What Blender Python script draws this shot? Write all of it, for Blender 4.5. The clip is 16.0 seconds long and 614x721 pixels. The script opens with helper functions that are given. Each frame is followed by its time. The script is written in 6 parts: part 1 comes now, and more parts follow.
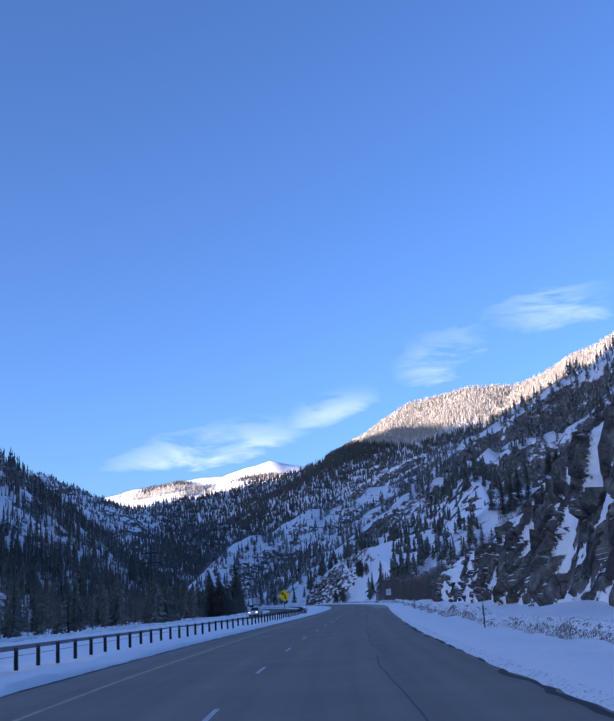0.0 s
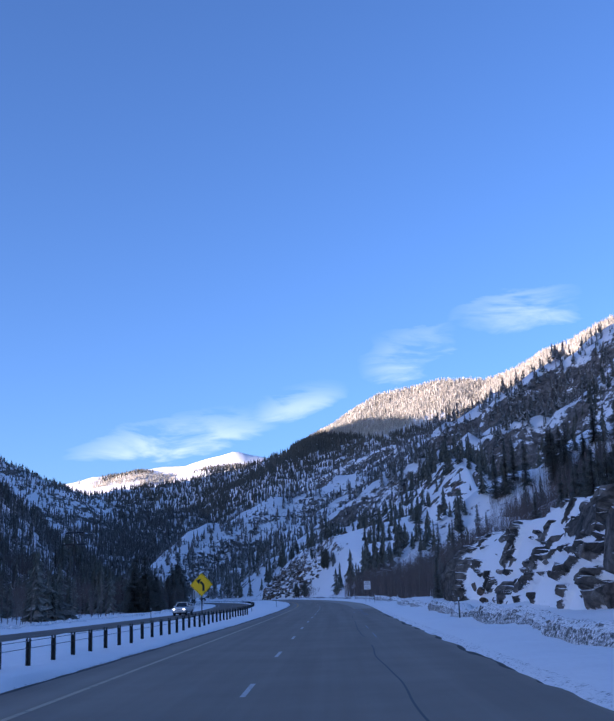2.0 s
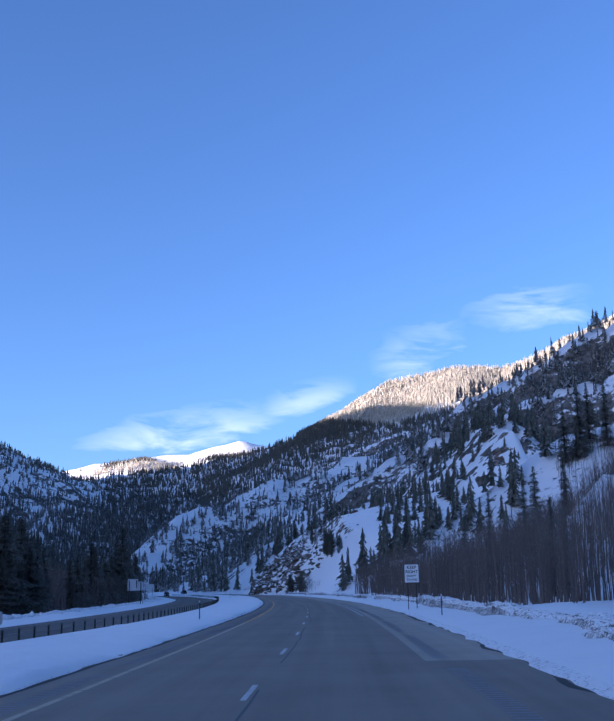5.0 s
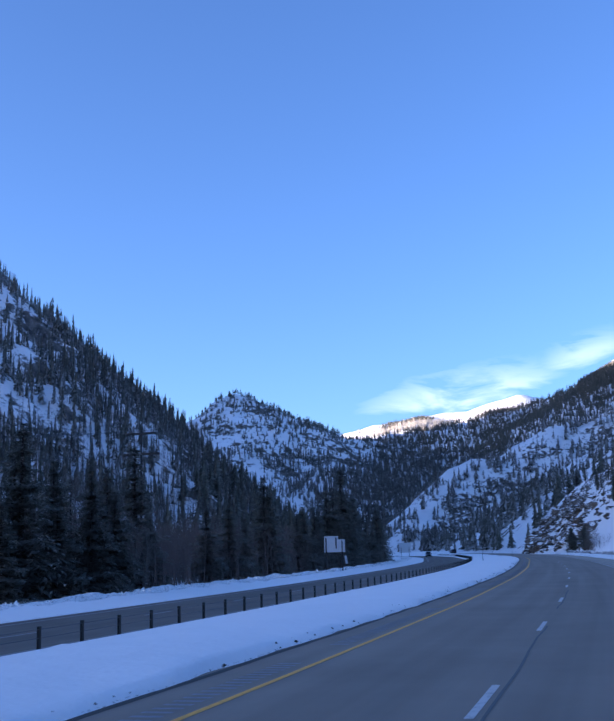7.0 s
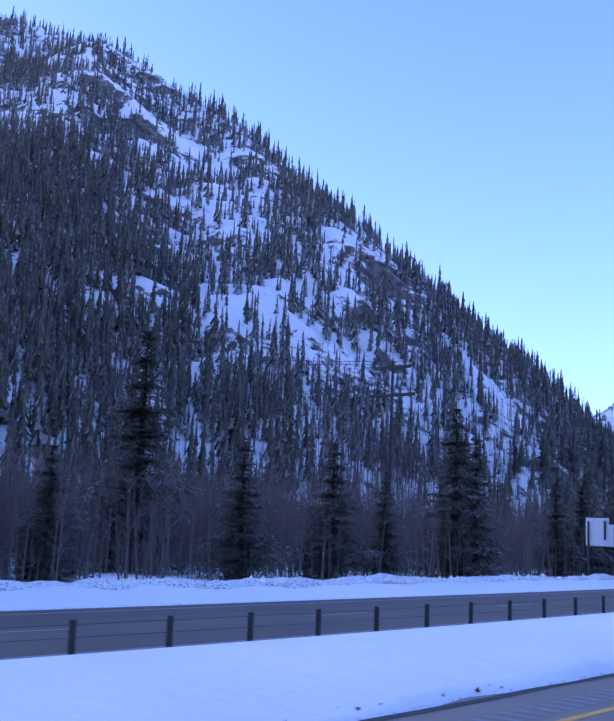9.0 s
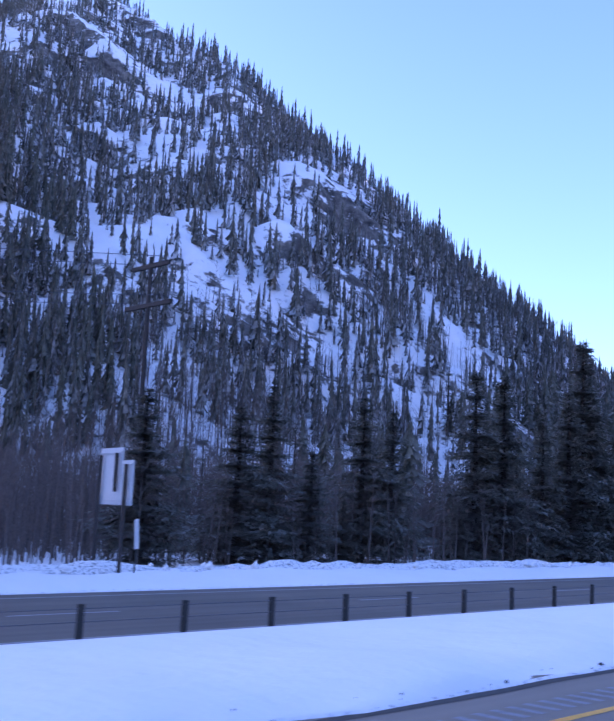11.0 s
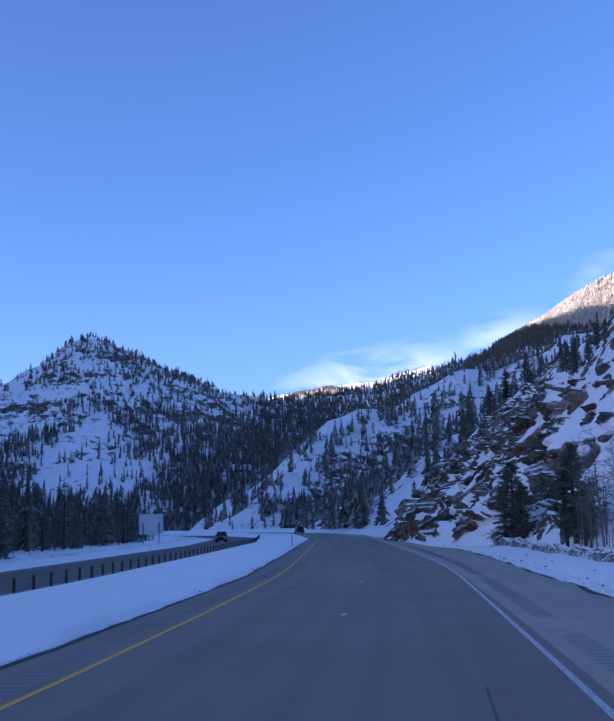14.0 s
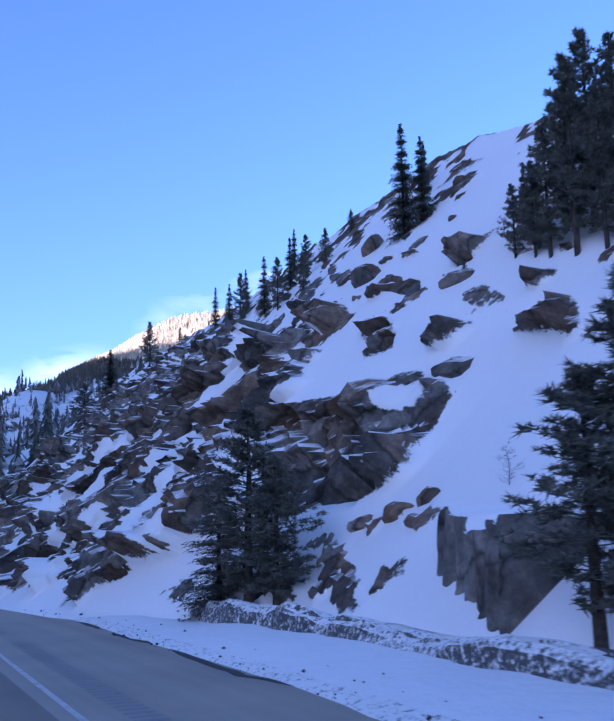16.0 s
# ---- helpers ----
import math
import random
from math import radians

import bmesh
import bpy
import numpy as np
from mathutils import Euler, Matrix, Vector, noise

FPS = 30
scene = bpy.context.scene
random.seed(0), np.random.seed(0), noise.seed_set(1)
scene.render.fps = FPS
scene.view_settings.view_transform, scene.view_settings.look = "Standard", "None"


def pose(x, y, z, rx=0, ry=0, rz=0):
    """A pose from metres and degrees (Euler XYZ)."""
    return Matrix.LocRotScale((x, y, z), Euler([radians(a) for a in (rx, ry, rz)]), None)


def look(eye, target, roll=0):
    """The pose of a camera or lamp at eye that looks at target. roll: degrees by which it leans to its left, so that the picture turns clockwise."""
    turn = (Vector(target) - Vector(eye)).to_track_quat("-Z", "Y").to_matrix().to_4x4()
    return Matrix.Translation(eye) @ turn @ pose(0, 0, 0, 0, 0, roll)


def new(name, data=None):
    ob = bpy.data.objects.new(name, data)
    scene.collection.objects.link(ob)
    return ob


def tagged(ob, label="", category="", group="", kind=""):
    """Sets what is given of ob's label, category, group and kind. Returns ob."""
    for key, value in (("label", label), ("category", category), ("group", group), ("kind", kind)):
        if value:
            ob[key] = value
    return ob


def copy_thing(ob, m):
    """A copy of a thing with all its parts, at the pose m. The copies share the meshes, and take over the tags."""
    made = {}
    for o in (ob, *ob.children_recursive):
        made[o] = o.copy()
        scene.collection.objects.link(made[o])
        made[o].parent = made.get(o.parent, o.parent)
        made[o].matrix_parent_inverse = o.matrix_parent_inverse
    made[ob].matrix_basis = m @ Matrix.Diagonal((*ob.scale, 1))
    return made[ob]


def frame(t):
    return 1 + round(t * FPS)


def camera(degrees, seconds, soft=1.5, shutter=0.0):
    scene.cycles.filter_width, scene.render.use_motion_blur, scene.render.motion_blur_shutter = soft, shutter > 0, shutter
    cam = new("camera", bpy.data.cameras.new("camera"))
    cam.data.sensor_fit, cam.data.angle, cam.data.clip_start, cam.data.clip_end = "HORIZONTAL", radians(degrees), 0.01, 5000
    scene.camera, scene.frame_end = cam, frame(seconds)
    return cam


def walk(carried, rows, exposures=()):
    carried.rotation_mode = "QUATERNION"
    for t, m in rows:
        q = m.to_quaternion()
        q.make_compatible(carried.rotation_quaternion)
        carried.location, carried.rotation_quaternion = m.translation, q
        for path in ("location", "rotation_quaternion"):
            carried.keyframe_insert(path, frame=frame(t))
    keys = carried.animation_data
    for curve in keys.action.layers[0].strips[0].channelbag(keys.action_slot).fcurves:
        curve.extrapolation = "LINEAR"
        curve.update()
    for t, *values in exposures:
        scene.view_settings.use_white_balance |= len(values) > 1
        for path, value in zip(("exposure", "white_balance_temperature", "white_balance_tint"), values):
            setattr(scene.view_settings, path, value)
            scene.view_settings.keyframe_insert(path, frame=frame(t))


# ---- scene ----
# the camera and its walk
cam = camera(34.29, 16.0, soft=1.8, shutter=0.1)
PATH = [
    (0.0, pose(0.00, 0.00, 2.01, 103.60, 3.51, 0.40)),
    (0.5, pose(0.09, 15.31, 2.01, 103.54, 3.30, -0.25)),
    (1.0, pose(0.36, 30.65, 2.01, 103.44, 3.03, -0.87)),
    (1.5, pose(0.83, 46.01, 2.01, 103.24, 2.50, -1.42)),
    (2.0, pose(1.49, 61.39, 2.01, 103.17, 2.24, -1.78)),
    (2.5, pose(2.26, 76.79, 2.01, 103.07, 1.85, -1.96)),
    (3.0, pose(3.10, 92.22, 2.01, 102.96, 1.61, -2.12)),
    (3.2, pose(3.44, 98.40, 2.01, 102.96, 1.47, -2.21)),
    (5.3, pose(7.27, 162.61, 2.01, 102.79, 1.00, -1.22)),
    (5.5, pose(7.62, 168.54, 2.01, 102.66, 1.18, -0.78)),
    (6.0, pose(8.46, 183.19, 2.01, 102.09, 1.85, 0.89)),
    (6.5, pose(9.23, 197.61, 2.01, 101.60, 2.08, 5.86)),
    (7.0, pose(9.90, 211.80, 2.01, 100.97, 1.75, 14.74)),
    (7.5, pose(10.46, 225.75, 2.01, 100.42, 0.62, 23.40)),
    (8.0, pose(10.90, 239.46, 2.01, 99.99, -0.31, 30.51)),
    (8.5, pose(11.22, 252.90, 2.01, 100.05, -1.64, 35.74)),
    (8.7, pose(11.31, 258.19, 2.01, 100.01, -2.09, 37.52)),
    (10.8, pose(10.98, 310.66, 2.01, 98.77, -2.85, 46.85)),
    (11.0, pose(10.85, 315.37, 2.01, 98.82, -2.65, 45.34)),
    (11.5, pose(10.47, 326.91, 2.01, 99.15, -2.69, 40.23)),
    (12.0, pose(10.02, 338.14, 2.01, 99.52, -1.81, 34.53)),
    (12.5, pose(9.50, 349.18, 2.01, 99.92, -1.18, 28.33)),
    (13.0, pose(8.92, 360.16, 2.01, 99.99, -0.13, 22.29)),
    (13.5, pose(8.28, 371.09, 2.01, 99.82, 1.29, 16.22)),
    (13.8, pose(7.87, 377.62, 2.01, 99.66, 1.50, 12.55)),
    (14.0, pose(7.58, 381.97, 2.01, 99.41, 1.48, 9.82)),
    (14.5, pose(6.81, 392.79, 2.01, 99.30, 1.62, 3.09)),
    (15.0, pose(5.97, 403.55, 2.01, 99.45, 1.60, -5.09)),
    (15.5, pose(5.05, 414.26, 2.01, 100.01, 1.13, -13.31)),
    (16.0, pose(4.06, 424.91, 2.01, 100.94, 1.37, -15.31)),
]
EXPOSURES = [(0.0, 1.68, 5680, 30), (5.5, 1.73, 5700, 28), (7.0, 2.0, 5740, 28), (8.2, 2.58, 5800, 45), (11.0, 3.06, 6250, 47), (12.0, 2.62, 5800, 45), (12.5, 2.34, 5730, 43), (14.0, 1.8, 5690, 35), (15.0, 1.96, 5700, 36), (16.0, 2.28, 5730, 37)]
SKY_STRENGTH, SUN_STRENGTH = 0.12, 4.6
CLOUDS = [(-5.6, 9.0, 6.4, 1.15, 8.0, 0.66), (1.6, 10.7, 3.2, 0.9, 14.0, 0.5), (8.3, 13.4, 3.2, 1.4, 20.0, 0.45), (14.6, 15.4, 4.0, 1.5, 5.0, 0.45)]   # azimuth, height, half length, half width, tilt (degrees), density
CLOUD_COLOUR = (3.4, 3.8, 4.6, 1.0)
walk(cam, PATH, EXPOSURES)

# world, sun
SUN_AZ, SUN_EL = radians(-116.6), radians(5.5)   # from +y towards +x
world = bpy.data.worlds.new("sky")
scene.world = world
world.use_nodes = True
wt = world.node_tree
wt.nodes.clear()


def wmath(op, a, b=None, clamp=False):
    n = wt.nodes.new("ShaderNodeMath")
    n.operation, n.use_clamp = op, clamp
    for i, v in enumerate((a, b)):
        if v is None:
            continue
        if isinstance(v, (int, float)):
            n.inputs[i].default_value = v
        else:
            wt.links.new(v, n.inputs[i])
    return n.outputs[0]


sky = wt.nodes.new("ShaderNodeTexSky")
sky.sky_type = "NISHITA"
sky.sun_disc = False
sky.sun_elevation, sky.sun_rotation = SUN_EL, SUN_AZ
sky.altitude, sky.air_density, sky.dust_density, sky.ozone_density = 2500, 1.0, 9.0, 3.0
bg = wt.nodes.new("ShaderNodeBackground")
bg.inputs[1].default_value = SKY_STRENGTH
wout = wt.nodes.new("ShaderNodeOutputWorld")
# thin high clouds: soft streaks by azimuth and height
wtc = wt.nodes.new("ShaderNodeTexCoord")
wsep = wt.nodes.new("ShaderNodeSeparateXYZ")
wt.links.new(wtc.outputs["Generated"], wsep.inputs[0])
azim = wmath("MULTIPLY", wmath("ARCTAN2", wsep.outputs[0], wsep.outputs[1]), 57.2958)
elev = wmath("MULTIPLY", wmath("ARCSINE", wsep.outputs[2]), 57.2958)
wcomb = wt.nodes.new("ShaderNodeCombineXYZ")
wt.links.new(wmath("MULTIPLY", azim, 0.22), wcomb.inputs[0])
wt.links.new(wmath("MULTIPLY", elev, 0.75), wcomb.inputs[1])
wnoi = wt.nodes.new("ShaderNodeTexNoise")
wnoi.inputs["Scale"].default_value = 1.0
wnoi.inputs["Detail"].default_value = 7.0
wnoi.inputs["Roughness"].default_value = 0.55
wnoi.inputs["Distortion"].default_value = 0.5
wt.links.new(wcomb.outputs[0], wnoi.inputs["Vector"])
cloud_total = None
for caz, cel, half_len, half_wid, tilt, dens in CLOUDS:
    ca, sa = math.cos(radians(tilt)), math.sin(radians(tilt))
    da, de = wmath("SUBTRACT", azim, caz), wmath("SUBTRACT", elev, cel)
    u = wmath("ADD", wmath("MULTIPLY", da, ca), wmath("MULTIPLY", de, sa))
    v = wmath("SUBTRACT", wmath("MULTIPLY", de, ca), wmath("MULTIPLY", da, sa))
    u, v = wmath("DIVIDE", u, half_len), wmath("ADD", wmath("DIVIDE", v, half_wid), wmath("MULTIPLY", wmath("SUBTRACT", wnoi.outputs[0], 0.5), 3.2))
    r2 = wmath("ADD", wmath("MULTIPLY", u, u), wmath("MULTIPLY", v, v))
    body = wmath("SUBTRACT", 1.0, r2, clamp=True)
    ragged = wmath("MULTIPLY", wmath("SUBTRACT", wnoi.outputs[0], 0.36), 2.6, clamp=True)
    c = wmath("MULTIPLY", wmath("MULTIPLY", body, ragged), dens)
    cloud_total = c if cloud_total is None else wmath("MAXIMUM", cloud_total, c)
wmix = wt.nodes.new("ShaderNodeMix")
wmix.data_type = "RGBA"
wt.links.new(cloud_total, wmix.inputs[0])
wt.links.new(sky.outputs[0], wmix.inputs[6])
wmix.inputs[7].default_value = CLOUD_COLOUR
wt.links.new(wmix.outputs[2], bg.inputs[0])
wt.links.new(bg.outputs[0], wout.inputs[0])

sun = new("sun", bpy.data.lights.new("sun", "SUN"))
sun.data.energy, sun.data.angle, sun.data.color = SUN_STRENGTH, radians(0.5), (1.0, 0.86, 0.68)
sun_dir = Vector((math.sin(SUN_AZ) * math.cos(SUN_EL), math.cos(SUN_AZ) * math.cos(SUN_EL), math.sin(SUN_EL)))
sun.matrix_world = look((0, 0, 800), Vector((0, 0, 800)) - sun_dir)


# materials
def material(name):
    m = bpy.data.materials.new(name)
    m.use_nodes = True
    nt = m.node_tree
    return m, nt, nt.nodes["Principled BSDF"]


def tex_noise(nt, scale, detail=6.0, rough=0.6, vec=None):
    n = nt.nodes.new("ShaderNodeTexNoise")
    n.inputs["Scale"].default_value = scale
    n.inputs["Detail"].default_value = detail
    n.inputs["Roughness"].default_value = rough
    if vec is None:
        g = nt.nodes.new("ShaderNodeNewGeometry")
        vec = g.outputs["Position"]
    nt.links.new(vec, n.inputs["Vector"])
    return n.outputs[0]


def tex_rgb(nt, scale):
    n = nt.nodes.new("ShaderNodeTexNoise")
    n.inputs["Scale"].default_value = scale
    n.inputs["Detail"].default_value = 4.0
    g = nt.nodes.new("ShaderNodeNewGeometry")
    nt.links.new(g.outputs["Position"], n.inputs["Vector"])
    return n.outputs["Color"]


def ramp(nt, fac, stops):
    r = nt.nodes.new("ShaderNodeValToRGB")
    el = r.color_ramp.elements
    el[0].position, el[0].color = stops[0][0], (*stops[0][1], 1)
    el[1].position, el[1].color = stops[-1][0], (*stops[-1][1], 1)
    for p, c in stops[1:-1]:
        e = el.new(p)
        e.color = (*c, 1)
    nt.links.new(fac, r.inputs[0])
    return r.outputs[0]


def nmath(nt, op, a, b=None, clamp=False):
    n = nt.nodes.new("ShaderNodeMath")
    n.operation, n.use_clamp = op, clamp
    for i, v in enumerate((a, b)):
        if v is None:
            continue
        if isinstance(v, (int, float)):
            n.inputs[i].default_value = v
        else:
            nt.links.new(v, n.inputs[i])
    return n.outputs[0]


def mix_rgb(nt, fac, a, b):
    n = nt.nodes.new("ShaderNodeMix")
    n.data_type = "RGBA"
    for i, v in ((0, fac), (6, a), (7, b)):
        if isinstance(v, (int, float)):
            n.inputs[i].default_value = v
        elif isinstance(v, tuple):
            n.inputs[i].default_value = (*v, 1)
        else:
            nt.links.new(v, n.inputs[i])
    return n.outputs[2]


def bump(nt, bsdf, height, strength, dist=0.05):
    b = nt.nodes.new("ShaderNodeBump")
    b.inputs["Strength"].default_value = strength
    b.inputs["Distance"].default_value = dist
    nt.links.new(height, b.inputs["Height"])
    nt.links.new(b.outputs[0], bsdf.inputs["Normal"])


def normal_z(nt):
    g = nt.nodes.new("ShaderNodeNewGeometry")
    s = nt.nodes.new("ShaderNodeSeparateXYZ")
    nt.links.new(g.outputs["Normal"], s.inputs[0])
    return s.outputs[2]


def rgh(bsdf, v, spec=0.3):
    bsdf.inputs["Roughness"].default_value = v
    bsdf.inputs["Specular IOR Level"].default_value = spec


def rock_snow(name, rock_stops, line, soft, big, fine, fleck, bump_m, band=1.0, rough_amt=0.75, fleck_amt=0.35):
    """Rock where it is steep, snow where it can lie, with ragged edges."""
    m, nt, b = material(name)
    nz = normal_z(nt)
    g = nt.nodes.new("ShaderNodeNewGeometry")
    mp = nt.nodes.new("ShaderNodeMapping")
    mp.inputs["Scale"].default_value = (1, 1, band)
    mp.inputs["Rotation"].default_value = (0.2 if band > 1 else 0, 0.25 if band > 1 else 0, 0)
    nt.links.new(g.outputs["Position"], mp.inputs["Vector"])
    n1 = tex_noise(nt, big, 8, 0.65, mp.outputs[0])
    n2 = tex_noise(nt, fine, 6, 0.7)
    n3 = tex_noise(nt, fleck, 4, 0.7)
    rough_line = nmath(nt, "ADD", nz, nmath(nt, "MULTIPLY", nmath(nt, "SUBTRACT", n1, 0.5), rough_amt))
    rough_line = nmath(nt, "ADD", rough_line, nmath(nt, "MULTIPLY", nmath(nt, "SUBTRACT", n3, 0.5), fleck_amt))
    fac = nmath(nt, "DIVIDE", nmath(nt, "SUBTRACT", rough_line, line), soft, clamp=True)
    rock = ramp(nt, n2, rock_stops)
    snow = ramp(nt, n3, [(0.25, (0.86, 0.86, 0.87)), (0.7, (0.95, 0.935, 0.91))])
    nt.links.new(mix_rgb(nt, fac, rock, snow), b.inputs["Base Color"])
    bump(nt, b, n2, 0.6, bump_m)
    rgh(b, 0.85, 0.15)
    return m


BANDROCK = [(0.34, (0.035, 0.031, 0.029)), (0.5, (0.13, 0.115, 0.1)), (0.68, (0.28, 0.25, 0.22))]
DARKROCK = [(0.3, (0.06, 0.058, 0.057)), (0.5, (0.13, 0.122, 0.115)), (0.7, (0.23, 0.215, 0.2))]


def slab_rock(name, k=1.0, warm=1.0):
    """Granite where the mesh's rock mask says so, with snow lying on its flats; clean snow elsewhere."""
    m, nt, b = material(name)
    at = nt.nodes.new("ShaderNodeAttribute")
    at.attribute_name = "rock"
    nz = normal_z(nt)
    n1, n2, n3, n4 = tex_noise(nt, 0.5, 8, 0.65), tex_noise(nt, 1.1, 7, 0.7), tex_noise(nt, 4.0, 5, 0.7), tex_noise(nt, 0.12, 3, 0.5)
    edge = nmath(nt, "ADD", at.outputs["Fac"], nmath(nt, "MULTIPLY", nmath(nt, "SUBTRACT", n3, 0.5), 0.9))
    is_rock = nmath(nt, "MULTIPLY", nmath(nt, "SUBTRACT", edge, 0.42), 9.0, clamp=True)
    lie = nmath(nt, "ADD", nz, nmath(nt, "MULTIPLY", nmath(nt, "SUBTRACT", n1, 0.5), 0.5))
    lies = nmath(nt, "MULTIPLY", nmath(nt, "SUBTRACT", lie, 0.8), 8.0, clamp=True)
    rocky = nmath(nt, "MULTIPLY", is_rock, nmath(nt, "SUBTRACT", 1.0, lies))
    grey = ramp(nt, n2, [(0.3, (0.05 * k, 0.046 * k, 0.041 * k)), (0.5, (0.14 * k, 0.128 * k, 0.112 * k)), (0.72, (0.34 * k, 0.31 * k, 0.27 * k))])
    brown = ramp(nt, n2, [(0.3, (0.05 * k, 0.034 * k, 0.025 * k)), (0.5, (0.15 * k, 0.1 * k, 0.07 * k)), (0.72, (0.3 * k, 0.215 * k, 0.155 * k))])
    vo = nt.nodes.new("ShaderNodeTexVoronoi")
    vo.feature = "DISTANCE_TO_EDGE"
    vo.inputs["Scale"].default_value = 0.42
    g = nt.nodes.new("ShaderNodeNewGeometry")
    warp = nt.nodes.new("ShaderNodeVectorMath")
    warp.operation = "MULTIPLY_ADD"
    nt.links.new(tex_rgb(nt, 1.2), warp.inputs[0])
    warp.inputs[1].default_value = (0.92, 0.905, 0.88)
    nt.links.new(g.outputs["Position"], warp.inputs[2])
    nt.links.new(warp.outputs[0], vo.inputs["Vector"])
    cell = nt.nodes.new("ShaderNodeTexVoronoi")
    cell.inputs["Scale"].default_value = 0.42
    nt.links.new(warp.outputs[0], cell.inputs["Vector"])
    tone = nt.nodes.new("ShaderNodeSeparateColor")
    nt.links.new(cell.outputs["Color"], tone.inputs[0])
    rock = mix_rgb(nt, nmath(nt, "MULTIPLY", nmath(nt, "ADD", nmath(nt, "MULTIPLY", nmath(nt, "SUBTRACT", n4, 0.5), 3.0), tone.outputs[0]), warm, clamp=True), grey, brown)
    hue = nt.nodes.new("ShaderNodeHueSaturation")
    nt.links.new(rock, hue.inputs["Color"])
    nt.links.new(nmath(nt, "ADD", 0.55, nmath(nt, "MULTIPLY", tone.outputs[1], 1.0)), hue.inputs["Value"])
    rock = hue.outputs[0]
    crack = nmath(nt, "MULTIPLY", vo.outputs[0], 22.0, clamp=True)
    rock = mix_rgb(nt, nmath(nt, "ADD", 0.35, nmath(nt, "MULTIPLY", crack, 0.65)), (0.02, 0.018, 0.016), rock)
    snow = ramp(nt, n3, [(0.25, (0.945, 0.93, 0.905)), (0.7, (0.975, 0.96, 0.935))])
    nt.links.new(mix_rgb(nt, rocky, snow, rock), b.inputs["Base Color"])
    bump(nt, b, nmath(nt, "ADD", nmath(nt, "MULTIPLY", crack, nmath(nt, "MULTIPLY", rocky, 0.7)), nmath(nt, "MULTIPLY", n3, nmath(nt, "ADD", 0.15, nmath(nt, "MULTIPLY", rocky, 0.85)))), 0.55, 0.16)
    rgh(b, 0.85, 0.15)
    return m


M_SLAB = slab_rock("slab_granite")
M_CRAG = slab_rock("dark_crag_granite", 0.7, 0.2)
M_SLOPE = rock_snow("slope_rock", BANDROCK, 0.65, 0.07, 0.04, 0.3, 0.28, 0.8, 2.6, 0.9, 0.85)
M_KNOB = rock_snow("knob_rock", BANDROCK, 0.72, 0.08, 0.03, 0.2, 0.16, 0.9, 3.0, 1.0, 0.9)
M_FAR = rock_snow("far_rock", DARKROCK, 0.55, 0.2, 0.012, 0.08, 0.2, 1.5)
M_PEAK = rock_snow("peak_snow", DARKROCK, 0.42, 0.2, 0.006, 0.04, 0.05, 2.0)


def snow_material(name, dirt, scale, steep=0.0, grime=(0.1, 0.095, 0.09)):
    m, nt, b = material(name)
    n1, n2, n3 = tex_noise(nt, 0.35, 5), tex_noise(nt, scale, 6, 0.65), tex_noise(nt, 14.0, 5, 0.7)
    clean = ramp(nt, n1, [(0.3, (0.945, 0.93, 0.905)), (0.7, (0.975, 0.96, 0.935))])
    spots = nmath(nt, "MULTIPLY", nmath(nt, "SUBTRACT", nmath(nt, "ADD", nmath(nt, "MULTIPLY", n2, 0.65), nmath(nt, "MULTIPLY", n3, 0.35)), nmath(nt, "ADD", dirt - steep, nmath(nt, "MULTIPLY", normal_z(nt), steep))), 9.0, clamp=True)
    nt.links.new(mix_rgb(nt, spots, clean, grime), b.inputs["Base Color"])
    bump(nt, b, nmath(nt, "ADD", n1, nmath(nt, "MULTIPLY", n2, 0.4)), 0.5, 0.25)
    rgh(b, 0.7, 0.25)
    return m


M_SNOW = snow_material("snow", 0.72, 1.6)
# real dirt, thickened on the steep sides to paint in their shade too
M_BERM = snow_material("ploughed_snow", 0.525, 9.0, 0.17, (0.1, 0.1, 0.095))
M_SLUSH = snow_material("gritty_slush", 0.54, 7.0, 0.0, (0.2, 0.195, 0.185))


def asphalt(name, lo, hi):
    m, nt, b = material(name)
    tc = nt.nodes.new("ShaderNodeTexCoord")
    uv = tc.outputs["UV"]
    mp = nt.nodes.new("ShaderNodeMapping")
    mp.inputs["Scale"].default_value = (1.3, 0.02, 1)
    nt.links.new(uv, mp.inputs["Vector"])
    streak = tex_noise(nt, 1.0, 4, 0.5, mp.outputs[0])
    grit, patch = tex_noise(nt, 60.0, 3, 0.7), tex_noise(nt, 0.25, 5, 0.6)
    tone = nmath(nt, "ADD", nmath(nt, "MULTIPLY", streak, 0.55), nmath(nt, "MULTIPLY", patch, 0.45))
    base = ramp(nt, tone, [(0.3, lo), (0.7, hi)])
    nt.links.new(mix_rgb(nt, nmath(nt, "MULTIPLY", grit, 0.25), base, (0.27, 0.235, 0.19)), b.inputs["Base Color"])
    bump(nt, b, grit, 0.25, 0.01)
    rgh(b, 0.8, 0.3)
    return m


M_ROAD = asphalt("asphalt", (0.195, 0.16, 0.127), (0.335, 0.278, 0.22))
M_SHOULDER = asphalt("salted_asphalt", (0.34, 0.29, 0.23), (0.53, 0.455, 0.36))
M_OPP = asphalt("wet_asphalt", (0.085, 0.07, 0.056), (0.19, 0.158, 0.125))


def painted(name, col, wear, rough=0.6, metal=0.0, scale=6.0):
    m, nt, b = material(name)
    n = tex_noise(nt, scale, 6, 0.7)
    f = nmath(nt, "MULTIPLY", nmath(nt, "SUBTRACT", n, 0.5), 6.0, clamp=True)
    dark = tuple(c * (1 - wear) + 0.08 * wear for c in col)
    nt.links.new(mix_rgb(nt, f, col, dark), b.inputs["Base Color"])
    b.inputs["Metallic"].default_value = metal
    rgh(b, rough)
    return m


